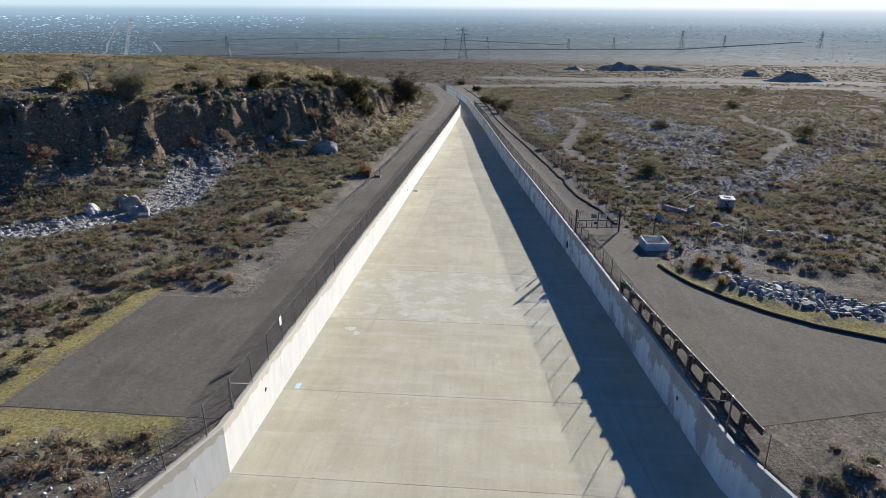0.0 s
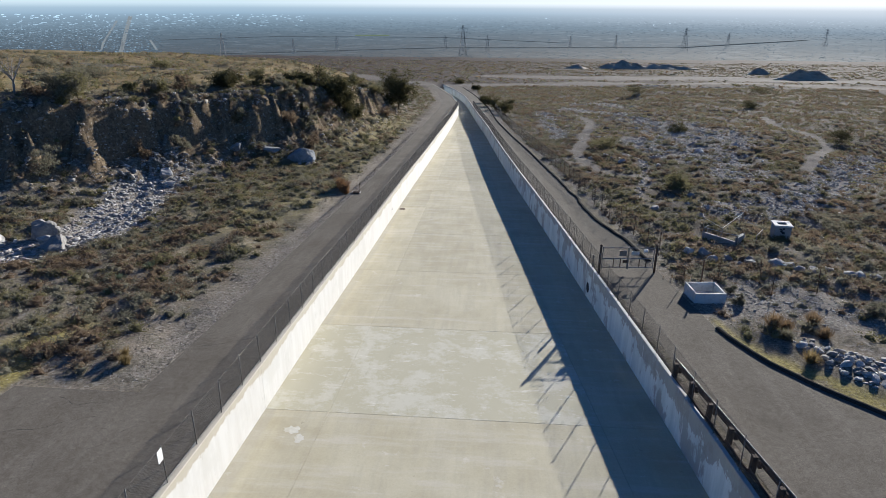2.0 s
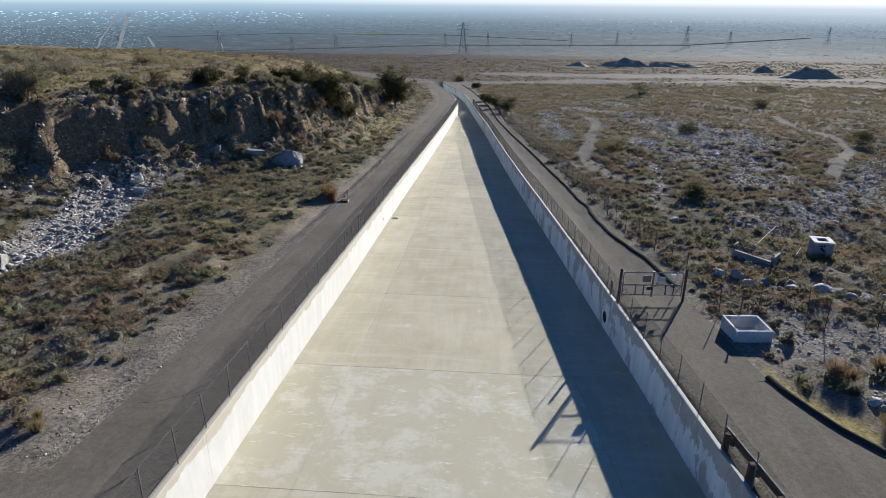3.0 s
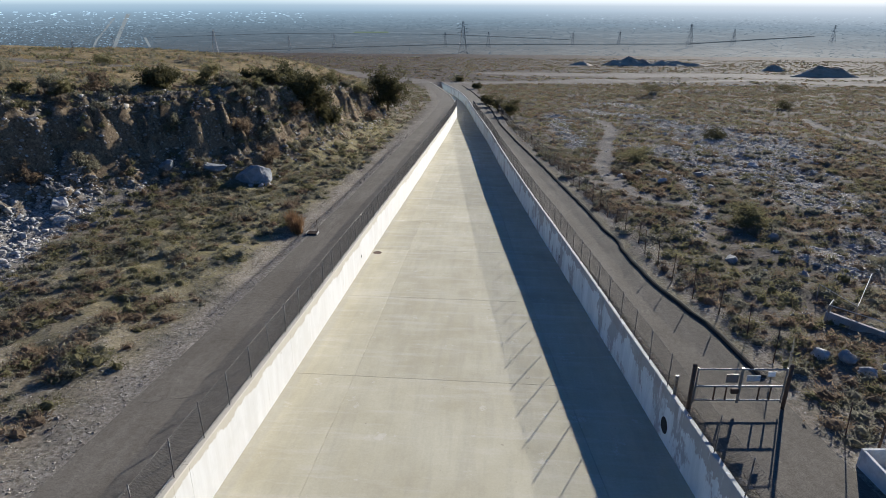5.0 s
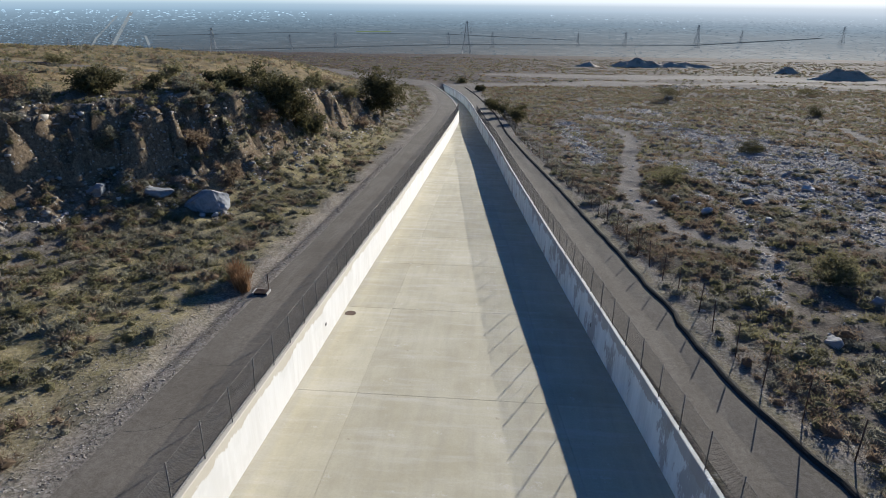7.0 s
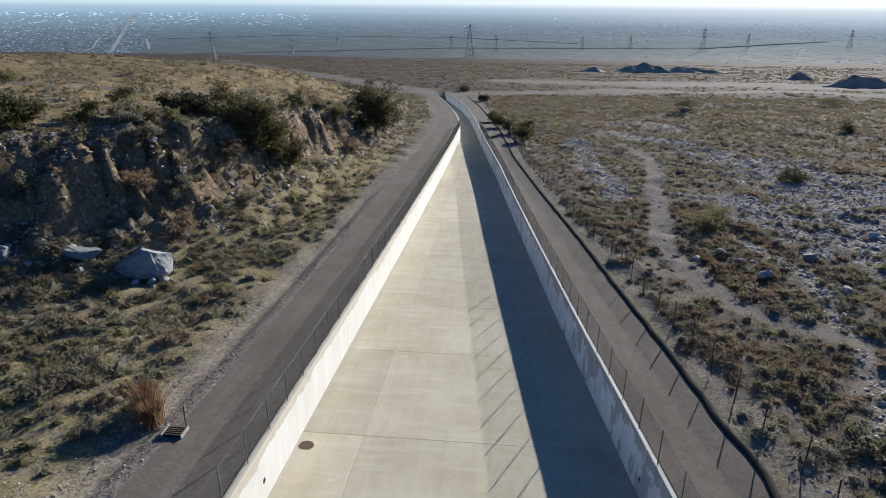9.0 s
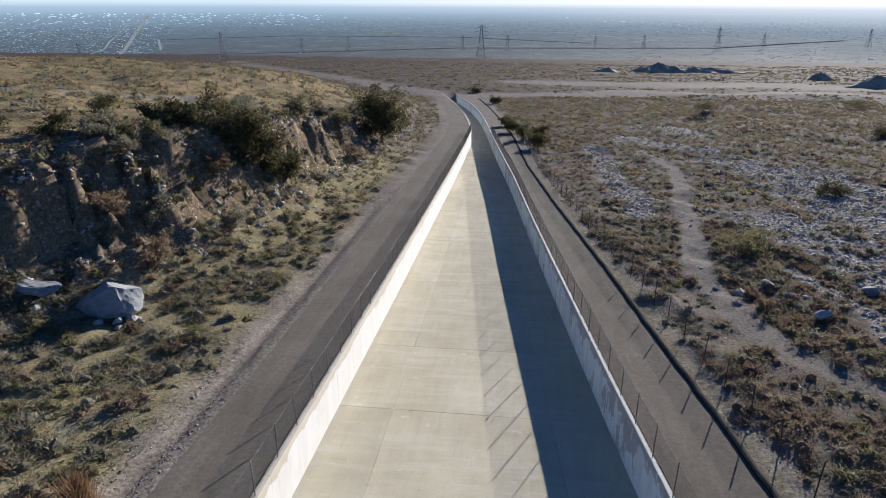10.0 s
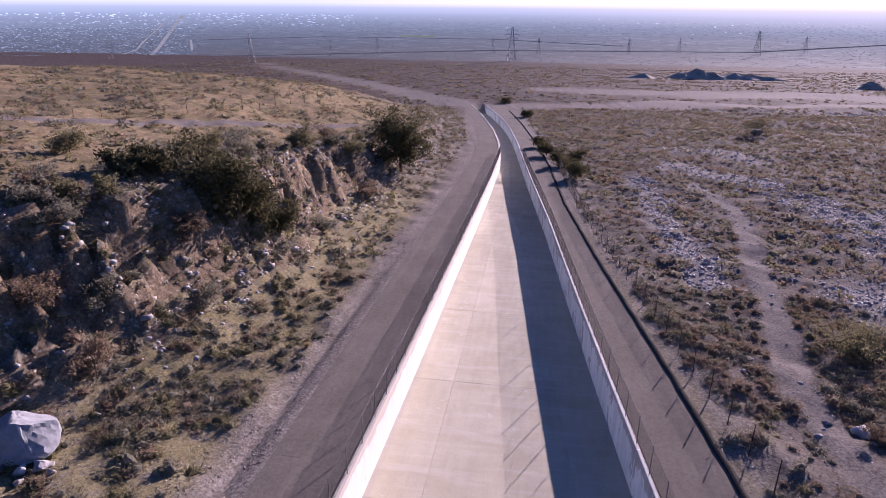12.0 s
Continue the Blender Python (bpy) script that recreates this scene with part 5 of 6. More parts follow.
def open_spots(n, x0, x1, y0, y1, seed, keep, margin=0.6, made=0.15):
    """Random spots of the open land, thinned by a density field."""
    r = np.random.RandomState(seed)
    x, y = r.uniform(x0, x1, n), r.uniform(y0, y1, n)
    ok = r.uniform(0, 1, n) < keep(x, y)
    ok &= beside_road(x, y) < made
    inside = (x > left_face(y) - margin) & (x < right_face(y) + margin) & (y < 290)
    ok &= ~inside
    return x[ok], y[ok], r


def off_tracks(x, y):
    d = np.ones(np.shape(x))
    for line, half in ((TRACK, 1.0), (TRACK_B, 1.0), (CROSS_ROAD, 8), (LOT, 24), (LOT_ROAD, 8), (PLATEAU_TRACK, 1.4)):
        d = d * smooth(np.abs(off_line(x, y, line)), half * 0.8, half * 1.3)
    d = d * smooth(np.abs(off_line(x, y, STREAM)), 2.2, 4.6)
    box = (np.abs(x - 14.85) < 1.9) & (np.abs(y - 49.3) < 1.9)
    return np.where(box, 0, d)


def scatter(name, x, y, r, protos, size, flat, material, label, category, sink=0.03, kind="stuff"):
    n = len(x)
    s = size(r, n)
    scale = np.stack([s * r.uniform(0.8, 1.25, n), s * r.uniform(0.8, 1.25, n), s * r.uniform(flat[0], flat[1], n)], -1)
    places = np.stack([x, y, land(x, y) - sink], -1)
    v, f = tri_soup(protos, r.randint(0, len(protos), n), places, r.uniform(0, 6.283, n), scale)
    ob = new(name, mesh_from(name, v, f, material, category in ("stones", "gravel", "cobbles")))
    return tagged(ob, label, category, kind=kind)


NEAR = [bush_proto(k, 84, 0.36, 0.062, 5) for k in range(8)]
MINI = [bush_proto(80 + k, 14, 0.7, 0.2, 0) for k in range(6)]
MID = [bush_proto(20 + k, 14, 0.65, 0.33, 0) for k in range(6)]
FAR = [bush_proto(40 + k, 8, 0.9, 0.75) for k in range(5)]
TUFT = [tuft_proto(60 + k) for k in range(6)]
STONES = [stone_proto(k, 1) for k in range(8)]
PEBBLES = [pebble_proto(20 + k) for k in range(6)]
bush_size = lambda lo, hi: (lambda r, n: lo + (hi - lo) * r.beta(1.6, 2.6, n))


def right_density(x, y):
    clump = smooth(wave(x, y, 9, 51) + 0.7 * wave(x, y, 3.5, 52), -0.55, 0.45)
    bare = rock_field(x, y)
    near_kerb = smooth(x, kerb_x(y) + 0.7, kerb_x(y) + 2.2)
    by_box = np.exp(-((x - 20) / 6.5) ** 4 - ((y - 48.5) / 4.6) ** 4)
    by_box = np.maximum(by_box, 1.1 * smooth(y - apron_far(x), 2.6, 3.4) * (1 - smooth(y - apron_far(x), 7, 8)) * smooth(x, 17.5, 18.5) * (y < 47))
    verge = smooth(y - apron_far(x), -0.2, 0.3) * (1 - smooth(y - apron_far(x), 2.8, 4.0)) * smooth(x, 13, 14) * (1 - smooth(x, 30, 34))
    by_box = np.maximum(by_box, verge)
    return (0.5 + 0.5 * clump) * (1 - 0.82 * bare) * off_tracks(x, y) * np.where(y > 57, near_kerb, 1) * (1 - 0.93 * np.clip(by_box, 0, 1))


def left_density(x, y):
    clump = smooth(wave(x, y, 8, 61) + 0.7 * wave(x, y, 3.2, 62), -0.5, 0.4)
    d = off_line(x, y, CLIFF)
    edge = left_road_edge(y)
    return (0.35 + 0.65 * clump) * smooth(edge - x, 1.6, 5.0) * (1 - smooth(d, 6.5, 8.5)) * off_tracks(x, y) * (1 - (0.35 - 0.35 * smooth(y, 88, 104)) * smooth(d, 0.5, 2.5))


def plateau_density(x, y):
    clump = smooth(wave(x, y, 14, 71) + 0.6 * wave(x, y, 4, 72), -0.3, 0.6)
    d = off_line(x, y, CLIFF)
    rim = 0.75 * (1 - smooth(d, 9, 15))
    return np.maximum(0.06 + 0.94 * clump, rim) * smooth(d, 5.0, 6.5) * off_tracks(x, y)


def plant_brush():
    kinds = ((M_DRY, "dry brown twiggy brush covering the fan", 0.44), (M_SAGE, "grey-green sage brush covering the fan", 0.42), (M_GREEN, "olive green low brush covering the fan", 0.2))
    for k, (material, label, share) in enumerate(kinds):
        def taste(x, y, k=k):
            field = wave(x, y, 22, 80 + k)
            lush = np.exp(-((x - 18) / 5.5) ** 2 - ((y - 76) / 10) ** 2)
            west = smooth(-x, 5, 15) * smooth(y, 50, 75)
            if k == 0:
                lush = np.maximum(lush, 0.7 * west)
            if k < 2:
                return (0.35 + 0.65 * smooth(field, -0.5, 0.6)) * (1 - 0.75 * lush)
            field = field + 3.0 * np.maximum(lush, 0.5 * west)
            return 0.35 + 0.65 * smooth(field, -0.5, 0.6)
        for area, x0, x1, y0, y1, n, dens, protos, size in (
                ("small_right", 4, 46, 44, 122, 11000, right_density, MINI, bush_size(0.12, 0.36)),
                ("small_left", -46, -14, 22, 122, 10000, left_density, MINI, bush_size(0.12, 0.36)),
                ("right", 4, 46, 44, 122, 14000, right_density, NEAR, bush_size(0.36, 1.22)),
                ("right_out", 46, 82, 50, 122, 15000, right_density, MID, bush_size(0.3, 0.9)),
                ("near_right", 12, 40, 0, 26, 1300, right_density, NEAR, bush_size(0.3, 0.95)),
                ("right_mid", -5, 145, 122, 285, 56000, right_density, MID, bush_size(0.35, 1.1)),
                ("right_side", 82, 130, 60, 122, 9000, right_density, MID, bush_size(0.35, 1.05)),
                ("left", -46, -14, 22, 122, 14500, left_density, NEAR, bush_size(0.38, 1.3)),
                ("left_out", -62, -46, 30, 100, 8000, left_density, MID, bush_size(0.3, 0.9)),
                ("near_left", -36, -12.5, 6, 20.6, 2200, lambda a, b: 0.15 + 0.85 * smooth(wave(a, b, 5, 66), -0.4, 0.4), NEAR, bush_size(0.3, 0.95)),
                ("left_mid", -45, -13, 122, 270, 15000, left_density, MID, bush_size(0.35, 1.0)),
                ("south", -75, 75, -60, 6, 7000, right_density, FAR, bush_size(0.3, 1.0)),
                ("south_left", -75, -36, 6, 30, 1500, left_density, FAR, bush_size(0.3, 1.0)),
                ("south_right", 40, 80, 0, 50, 2200, right_density, FAR, bush_size(0.3, 1.0)),
                ("plateau", -110, -22, 45, 260, 24000, plateau_density, MID, bush_size(0.4, 1.3))):
            x, y, r = open_spots(int(n * share), x0, x1, y0, y1, 300 + 17 * k + len(area), lambda a, b: dens(a, b) * taste(a, b), 0.6, 0.6)
            scatter("brush", x, y, r, protos, size, (0.55, 0.95), material, label, "brush")
        x, y, r = open_spots(int(28000 * share), -320, 420, 255, 700, 700 + k,
                             lambda a, b: (0.25 + 0.75 * smooth(wave(a, b, 24, 91), -0.4, 0.5)) * off_tracks(a, b) * smooth(b, 250, 300))
        scatter("far_brush", x, y, r, FAR, bush_size(0.8, 2.2), (0.4, 0.7), material, label.replace("covering", "far out on"), "brush")


plant_brush()


def plant_grass():
    x, y, r = open_spots(9000, -110, -26, 55, 230, 401, lambda a, b: smooth(off_line(a, b, CLIFF), 6.5, 9) * off_tracks(a, b) * (0.3 + 0.7 * smooth(wave(a, b, 16, 402), -0.4, 0.3)))
    scatter("dry_grass", x, y, r, TUFT, bush_size(0.35, 0.8), (0.7, 1.1), M_STRAW, "straw-coloured dry grass on the plateau", "grass")
    x, y, r = open_spots(2600, -40, -15, 30, 130, 403, lambda a, b: left_density(a, b) * 0.6)
    scatter("dry_grass", x, y, r, TUFT, bush_size(0.2, 0.5), (0.7, 1.1), M_STRAW, "straw-coloured grass tufts between the brush", "grass")
    x, y, r = open_spots(3000, 11, 80, 30, 140, 404, lambda a, b: 0.5 * right_density(a, b))
    scatter("dry_grass", x, y, r, TUFT, bush_size(0.2, 0.55), (0.7, 1.1), M_STRAW, "straw-coloured grass tufts on the stony fan", "grass")


plant_grass()


def lay_stones():
    rocky = lambda a, b: rock_field(a, b) * off_tracks(a, b)
    x, y, r = open_spots(62000, 11, 64, 56, 172, 501, lambda a, b: 0.035 + 0.965 * rocky(a, b))
    scatter("loose_stones", x, y, r, STONES[:2] + PEBBLES, lambda q, n: 0.07 + 0.3 * q.beta(1, 4.5, n), (0.7, 1.1), M_STONE, "pale grey loose stones strewn over the fan", "stones", 0.0)
    x, y, r = open_spots(26000, 10, 140, 160, 312, 502, lambda a, b: 0.04 + 0.96 * rocky(a, b))
    scatter("loose_stones", x, y, r, PEBBLES, lambda q, n: 0.14 + 0.45 * q.beta(1, 5, n), (0.7, 1.1), M_STONE, "pale grey loose stones far out on the fan", "stones", 0.0)
    g = lambda a, b: np.exp(-(off_line(a, b, GULLY) / 3.5) ** 2)
    x, y, r = open_spots(6000, 20, 95, 58, 150, 503, g)
    scatter("loose_stones", x, y, r, STONES, lambda q, n: 0.12 + 0.42 * q.beta(1.2, 4, n), (0.7, 1.1), M_STONE, "pale grey cobbles in the gully", "stones", 0.0)
    shoulder = lambda a, b: (1 - smooth(left_road_edge(b) - a, 1.5, 7)) * 0.85 + 0.16
    x, y, r = open_spots(42000, -28, -13, 22, 135, 504, lambda a, b: shoulder(a, b) * (a < left_road_edge(b) - 0.1) * ((b > 36) | (a < -20.7)), 0.6, 1.1)
    scatter("gravel", x, y, r, PEBBLES, lambda q, n: 0.025 + 0.09 * q.beta(1, 6, n), (0.7, 1.1), M_TAN, "grey-brown gravel on the road shoulder", "gravel", 0.0)
    x, y, r = open_spots(5000, 0, 16, 57, 160, 505, lambda a, b: (a > kerb_x(b) + 0.35) * (1 - smooth(a - kerb_x(b), 2.5, 4.5)), 0.6, 1.1)
    scatter("gravel", x, y, r, PEBBLES, lambda q, n: 0.03 + 0.1 * q.beta(1, 6, n), (0.7, 1.1), M_STONE, "grey gravel behind the asphalt berm", "gravel", 0.0)
    x, y, r = open_spots(3000, -24, -10, 8, 21.4, 506, lambda a, b: np.where(a > -13.5, 0.9, 0.35))
    scatter("loose_stones", x, y, r, STONES, lambda q, n: 0.04 + 0.16 * q.beta(1, 4, n), (0.7, 1.1), M_STONE, "grey stones beside the channel wall", "stones", 0.0)
    x, y, r = open_spots(1200, 11, 30, 8, 24, 507, lambda a, b: 0.35 + 0 * a)
    scatter("loose_stones", x, y, r, STONES, lambda q, n: 0.04 + 0.14 * q.beta(1, 4, n), (0.7, 1.1), M_TAN, "brown stones at the edge of the apron", "stones", 0.0)
    rip = lambda a, b: smooth(b - apron_far(a), 2.8, 3.6) * (1 - smooth(b - apron_far(a), 6.8, 8.0)) * smooth(a, 17.6, 18.6)
    x, y, r = open_spots(9000, 17, 46, 26, 47, 512, rip)
    scatter("riprap_stones", x, y, r, STONES, lambda q, n: 0.06 + 0.2 * q.beta(1, 3.5, n), (0.7, 1.1), M_STONE, "smaller pale stones between the riprap", "stones", 0.0)
    x, y, r = open_spots(5000, 14.5, 26, 45, 54, 513, lambda a, b: np.exp(-((a - 19) / 4.2) ** 2 - ((b - 50) / 3.0) ** 2))
    scatter("gravel", x, y, r, PEBBLES, lambda q, n: 0.03 + 0.14 * q.beta(1, 5, n), (0.7, 1.1), M_STONE, "grey gravel around the concrete box", "gravel", 0.0)
    face = lambda a, b: smooth(off_line(a, b, CLIFF), -1.0, 1.0) * (1 - smooth(off_line(a, b, CLIFF), 7.2, 8.4))
    x, y, r = open_spots(38000, -66, -18, 38, 190, 508, lambda a, b: face(a, b) * (0.25 + 0.75 * smooth(wave(a, b, 7, 509), -0.3, 0.4)))
    scatter("cobbles", x, y, r, STONES, lambda q, n: 0.08 + 0.5 * q.beta(1, 4.5, n), (0.8, 1.2), M_TAN, "tan cobbles set in the cut bank", "cobbles", 0.05)
    x, y, r = open_spots(30000, -66, -18, 38, 190, 514, lambda a, b: face(a, b) * (0.15 + 0.85 * smooth(wave(a, b, 5, 515), -0.1, 0.5)))
    scatter("cobbles", x, y, r, STONES, lambda q, n: 0.09 + 0.42 * q.beta(1, 4, n), (0.8, 1.2), M_STONE, "pale grey cobbles set in the cut bank", "cobbles", 0.0)
    x, y, r = open_spots(32000, -66, -18, 38, 190, 516, lambda a, b: face(a, b) * (0.3 + 0.7 * smooth(wave(a, b, 4, 517), -0.2, 0.4)))
    scatter("cobbles", x, y, r, PEBBLES, lambda q, n: 0.05 + 0.26 * q.beta(1, 4, n), (0.8, 1.3), M_TAN, "small tan cobbles and rubble of the cut bank", "cobbles", -0.02)
    x, y, r = open_spots(3500, -60, -19, 40, 170, 510, lambda a, b: 0.6 * (1 - smooth(np.abs(off_line(a, b, CLIFF)), 0.5, 3.0)))
    scatter("loose_stones", x, y, r, STONES, lambda q, n: 0.08 + 0.3 * q.beta(1, 4, n), (0.7, 1.1), M_STONE, "grey fallen stones at the foot of the cut bank", "stones", 0.0)
    bed = lambda a, b: (1 - smooth(np.abs(off_line(a, b, STREAM)), 2.0, 4.4))
    x, y, r = open_spots(21000, -56, -26, 33, 84, 511, bed)
    scatter("stream_stones", x, y, r, STONES, lambda q, n: 0.06 + 0.32 * q.beta(1.0, 3.6, n), (0.7, 1.1), M_STONE, "pale grey stones filling the dry stream bed", "stones", 0.0)


lay_stones()


def stone_heap(name, label, spots, sizes, seed, material):
    """Stones that can be told apart, each its own piece of one heap."""
    heap = tagged(empty(name, (0, 0, 0)), label, "rock heap")
    meshes = []
    for k in range(10):
        bm = stone_bm(1.0, seed + k, 2, 0.25, (1.35, 1.0, 0.7))
        me = bpy.data.meshes.new("stone")
        bm.to_mesh(me)
        bm.free()
        me.materials.append(material)
        meshes.append(me)
    r = random.Random(seed)
    for x, y in spots:
        s = r.uniform(*sizes)
        ob = under(new("stone", r.choice(meshes)), heap)
        ob.matrix_basis = Matrix.Translation((x, y, level(x, y) + s * 0.3)) @ pose(0, 0, 0, r.uniform(-20, 20), r.uniform(-20, 20), r.uniform(0, 360)) @ Matrix.Diagonal((s, s, s, 1))


def heap_spots(count, inside, x0, x1, y0, y1, seed, gap):
    r, out = random.Random(seed), []
    for _ in range(count * 40):
        x, y = r.uniform(x0, x1), r.uniform(y0, y1)
        if inside(x, y) and all((x - a) ** 2 + (y - b) ** 2 > gap * gap for a, b in out):
            out.append((x, y))
            if len(out) >= count:
                break
    return out


def on_riprap(x, y):
    edge = float(apron_far(x))
    return edge + 3.1 + 0.4 * math.sin(x * 1.3) < y < edge + 7.4 + 0.7 * math.sin(x * 0.9) and x > 17.8 + 0.3 * max(0, 42 - y)


stone_heap("riprap", "band of pale grey riprap stones beside the curved berm", heap_spots(300, on_riprap, 16, 34, 30, 50, 11, 0.4), (0.14, 0.32), 40, M_STONE)
stone_heap("stream_rocks", "larger grey rocks lying in the dry stream bed",
           heap_spots(260, lambda x, y: abs(float(off_line(np.array([x]), np.array([y]), STREAM)[0])) < 3.0, -46, -27, 42, 82, 12, 0.42), (0.1, 0.33), 60, M_STONE)


# ---- shrubs and trees that stand out ----
def leaf_cloud(centres, per, size, leaf, seed):
    """Leaves as small bent triangles gathered in clumps."""
    r = np.random.RandomState(seed)
    n = len(centres) * per
    c = np.repeat(np.asarray(centres), per, 0)
    p = c + r.normal(0, 1, (n, 3)) * size * np.array([1, 1, 0.75])
    d = r.normal(0, 1, (n, 3))
    d /= np.linalg.norm(d, axis=1)[:, None]
    e = np.cross(d, r.normal(0, 1, (n, 3)))
    e /= np.linalg.norm(e, axis=1)[:, None]
    s = leaf * r.uniform(0.6, 1.5, (n, 1))
    v = np.stack([p - e * s * 0.45, p + e * s * 0.45, p + d * s * 1.3, p - d * s * 0.9], 1).reshape(-1, 3)
    k = 4 * np.arange(n)[:, None]
    f = np.concatenate([k + np.array([[0, 1, 2]]), k + np.array([[1, 0, 3]])])
    return v, f


def woody(name, x, y, height, width, label, category, seed, material, trunk=0.12, clumps=60, per=46, leaf=0.13, lift=0.25, lean=(0, 0), group="", sink=0.0, top_at=None):
    """Trunk, limbs and a crown of leaf clumps with gaps and an uneven outline."""
    r = random.Random(seed)
    z = level(x, y) - sink
    if top_at is not None:
        height = float(bank(y)) + top_at - z
    thing = tagged(empty(name, (x, y, z)), label, category, group)
    top = Vector((lean[0], lean[1], height * 0.75))
    bm = bmesh.new()
    rod_into(bm, (0, 0, -0.3), tuple(top * 0.5), trunk, 8, trunk * 0.6)
    part("trunk", bm, M_BARK, thing)
    centres = []
    limbs = max(4, clumps // 12)
    for i in range(limbs):
        a = 6.283 * i / limbs + r.uniform(-0.4, 0.4)
        reach = width * 0.5 * r.uniform(0.55, 0.95)
        h = height * r.uniform(lift + 0.1, 0.92)
        tip = Vector((math.cos(a) * reach * (1.1 - 0.5 * h / height), math.sin(a) * reach * (1.1 - 0.5 * h / height), h)) + Vector((lean[0], lean[1], 0)) * (h / height)
        start = top * r.uniform(0.2, 0.5)
        bm = bmesh.new()
        rod_into(bm, tuple(start), tuple(tip), trunk * 0.45, 5, trunk * 0.12)
        part("limb", bm, M_BARK, thing)
        for k in range(clumps // limbs):
            f = r.uniform(0.35, 1.08)
            j = Vector((r.gauss(0, 1), r.gauss(0, 1), r.gauss(0, 0.8))) * width * 0.11
            centres.append(tuple(start.lerp(tip, f) + j))
    v, f = leaf_cloud(centres, int(per * 1.3), width * 0.064, leaf * 0.78, seed)
    v[:, 2] = np.maximum(v[:, 2], 0.03)
    crown = under(new("crown", mesh_from("crown", v, f, material)), thing)
    return thing


woody("oak_tree", -24.1, 117.4, 7.6, 7.4, "dark green spreading oak leaning from the cut bank", "tree", 1, M_TREE, 0.28, 150, 60, 0.2, 0.02, (-3.0, -0.2), top_at=11.9)
woody("oak_tree", -30.8, 114.0, 3.4, 4.0, "dark green bushy oak at the edge of the cut bank", "tree", 2, M_TREE, 0.16, 80, 55, 0.18, 0.1, top_at=11.0)
woody("oak_tree", -21.2, 158.8, 9.0, 8.2, "dark round oak standing beside the bank road", "tree", 3, M_TREE, 0.26, 150, 55, 0.22, 0.02, top_at=11.9)
woody("oak_tree", -24.2, 121.0, 5.0, 4.8, "dark olive oak spreading down the face of the cut bank", "tree", 6, M_TREE, 0.2, 90, 55, 0.18, 0.05, (-0.8, 0.4), top_at=7.0)
woody("oak_shrub", -36.3, 99.0, 3.0, 4.4, "dark green oak shrub on the lip of the cut bank", "shrub", 4, M_TREE, 0.1, 80, 50, 0.15, 0.05, group="oak shrubs", top_at=12.5)
woody("oak_shrub", -33.6, 103.5, 1.6, 2.4, "small dark oak shrub on the lip of the cut bank", "shrub", 5, M_TREE, 0.06, 30, 45, 0.12, 0.05, group="oak shrubs")
for i, (x, y, h, w) in enumerate(((-29.5, 128, 2.6, 4.0), (-27.0, 138, 2.4, 3.6), (-24.5, 147, 2.2, 3.4), (-47.5, 84, 2.4, 3.4), (-44, 78, 3.2, 3.6), (-40.5, 88.5, 1.6, 2.4), (-56, 100, 2.0, 4.5),
                                  (-34, 130, 2.0, 3.6), (-39, 118, 1.8, 3.2), (-25.6, 165, 2.6, 4.0), (-24, 172, 2.2, 3.6), (-52, 76, 3.0, 3.4), (-72, 112, 2.0, 5.0), (-62, 130, 1.6, 4.0))):
    woody("olive_shrub", x, y, h, w, "olive green shrub growing on the cut bank", "shrub", 30 + i, M_GREEN if i % 3 else M_SAGE, 0.06, 44, 40, 0.12, 0.05, group="bank shrubs")
rim = random.Random(77)
for i in range(30):
    f = rim.uniform(3.0, 10.6)
    (ax, ay), (bx, by) = CLIFF[int(f)], CLIFF[int(f) + 1]
    t = f - int(f)
    run = math.hypot(bx - ax, by - ay)
    back = rim.uniform(6.0, 10.5)
    x, y = ax + (bx - ax) * t - (by - ay) / run * back, ay + (by - ay) * t + (bx - ax) / run * back
    w = rim.uniform(1.4, 3.2)
    woody("rim_shrub", x, y, w * rim.uniform(0.55, 0.8), w, "olive brown shrub along the lip of the cut bank", "shrub", 200 + i, rim.choice((M_GREEN, M_SAGE, M_DRY, M_SAGE)), 0.05, 30, 34, 0.12, 0.05, group="rim shrubs")
for i, (x, y, h, w) in enumerate(((-28.2, 100.5, 2.6, 2.8), (-26.6, 103.2, 2.2, 2.6), (-24.6, 99.4, 2.6, 2.8), (-23.2, 108.5, 1.5, 2.8), (-25.6, 111.5, 1.8, 3.0), (-33.0, 94.0, 2.0, 2.4), (-39.5, 80.5, 2.4, 3.0),
                                  (-43.5, 70.5, 3.2, 3.4), (-48.5, 64, 2.6, 3.0), (-22.0, 128, 1.6, 3.2), (-21.2, 142, 1.8, 3.4), (-36.8, 84.6, 1.6, 2.6))):
    woody("twiggy_shrub", x, y, h, w, "grey-brown twiggy shrub on the face of the cut bank", "shrub", 60 + i, M_SAGE if i % 2 else M_DRY, 0.05, 40, 40, 0.1, 0.05, group="bank face shrubs")
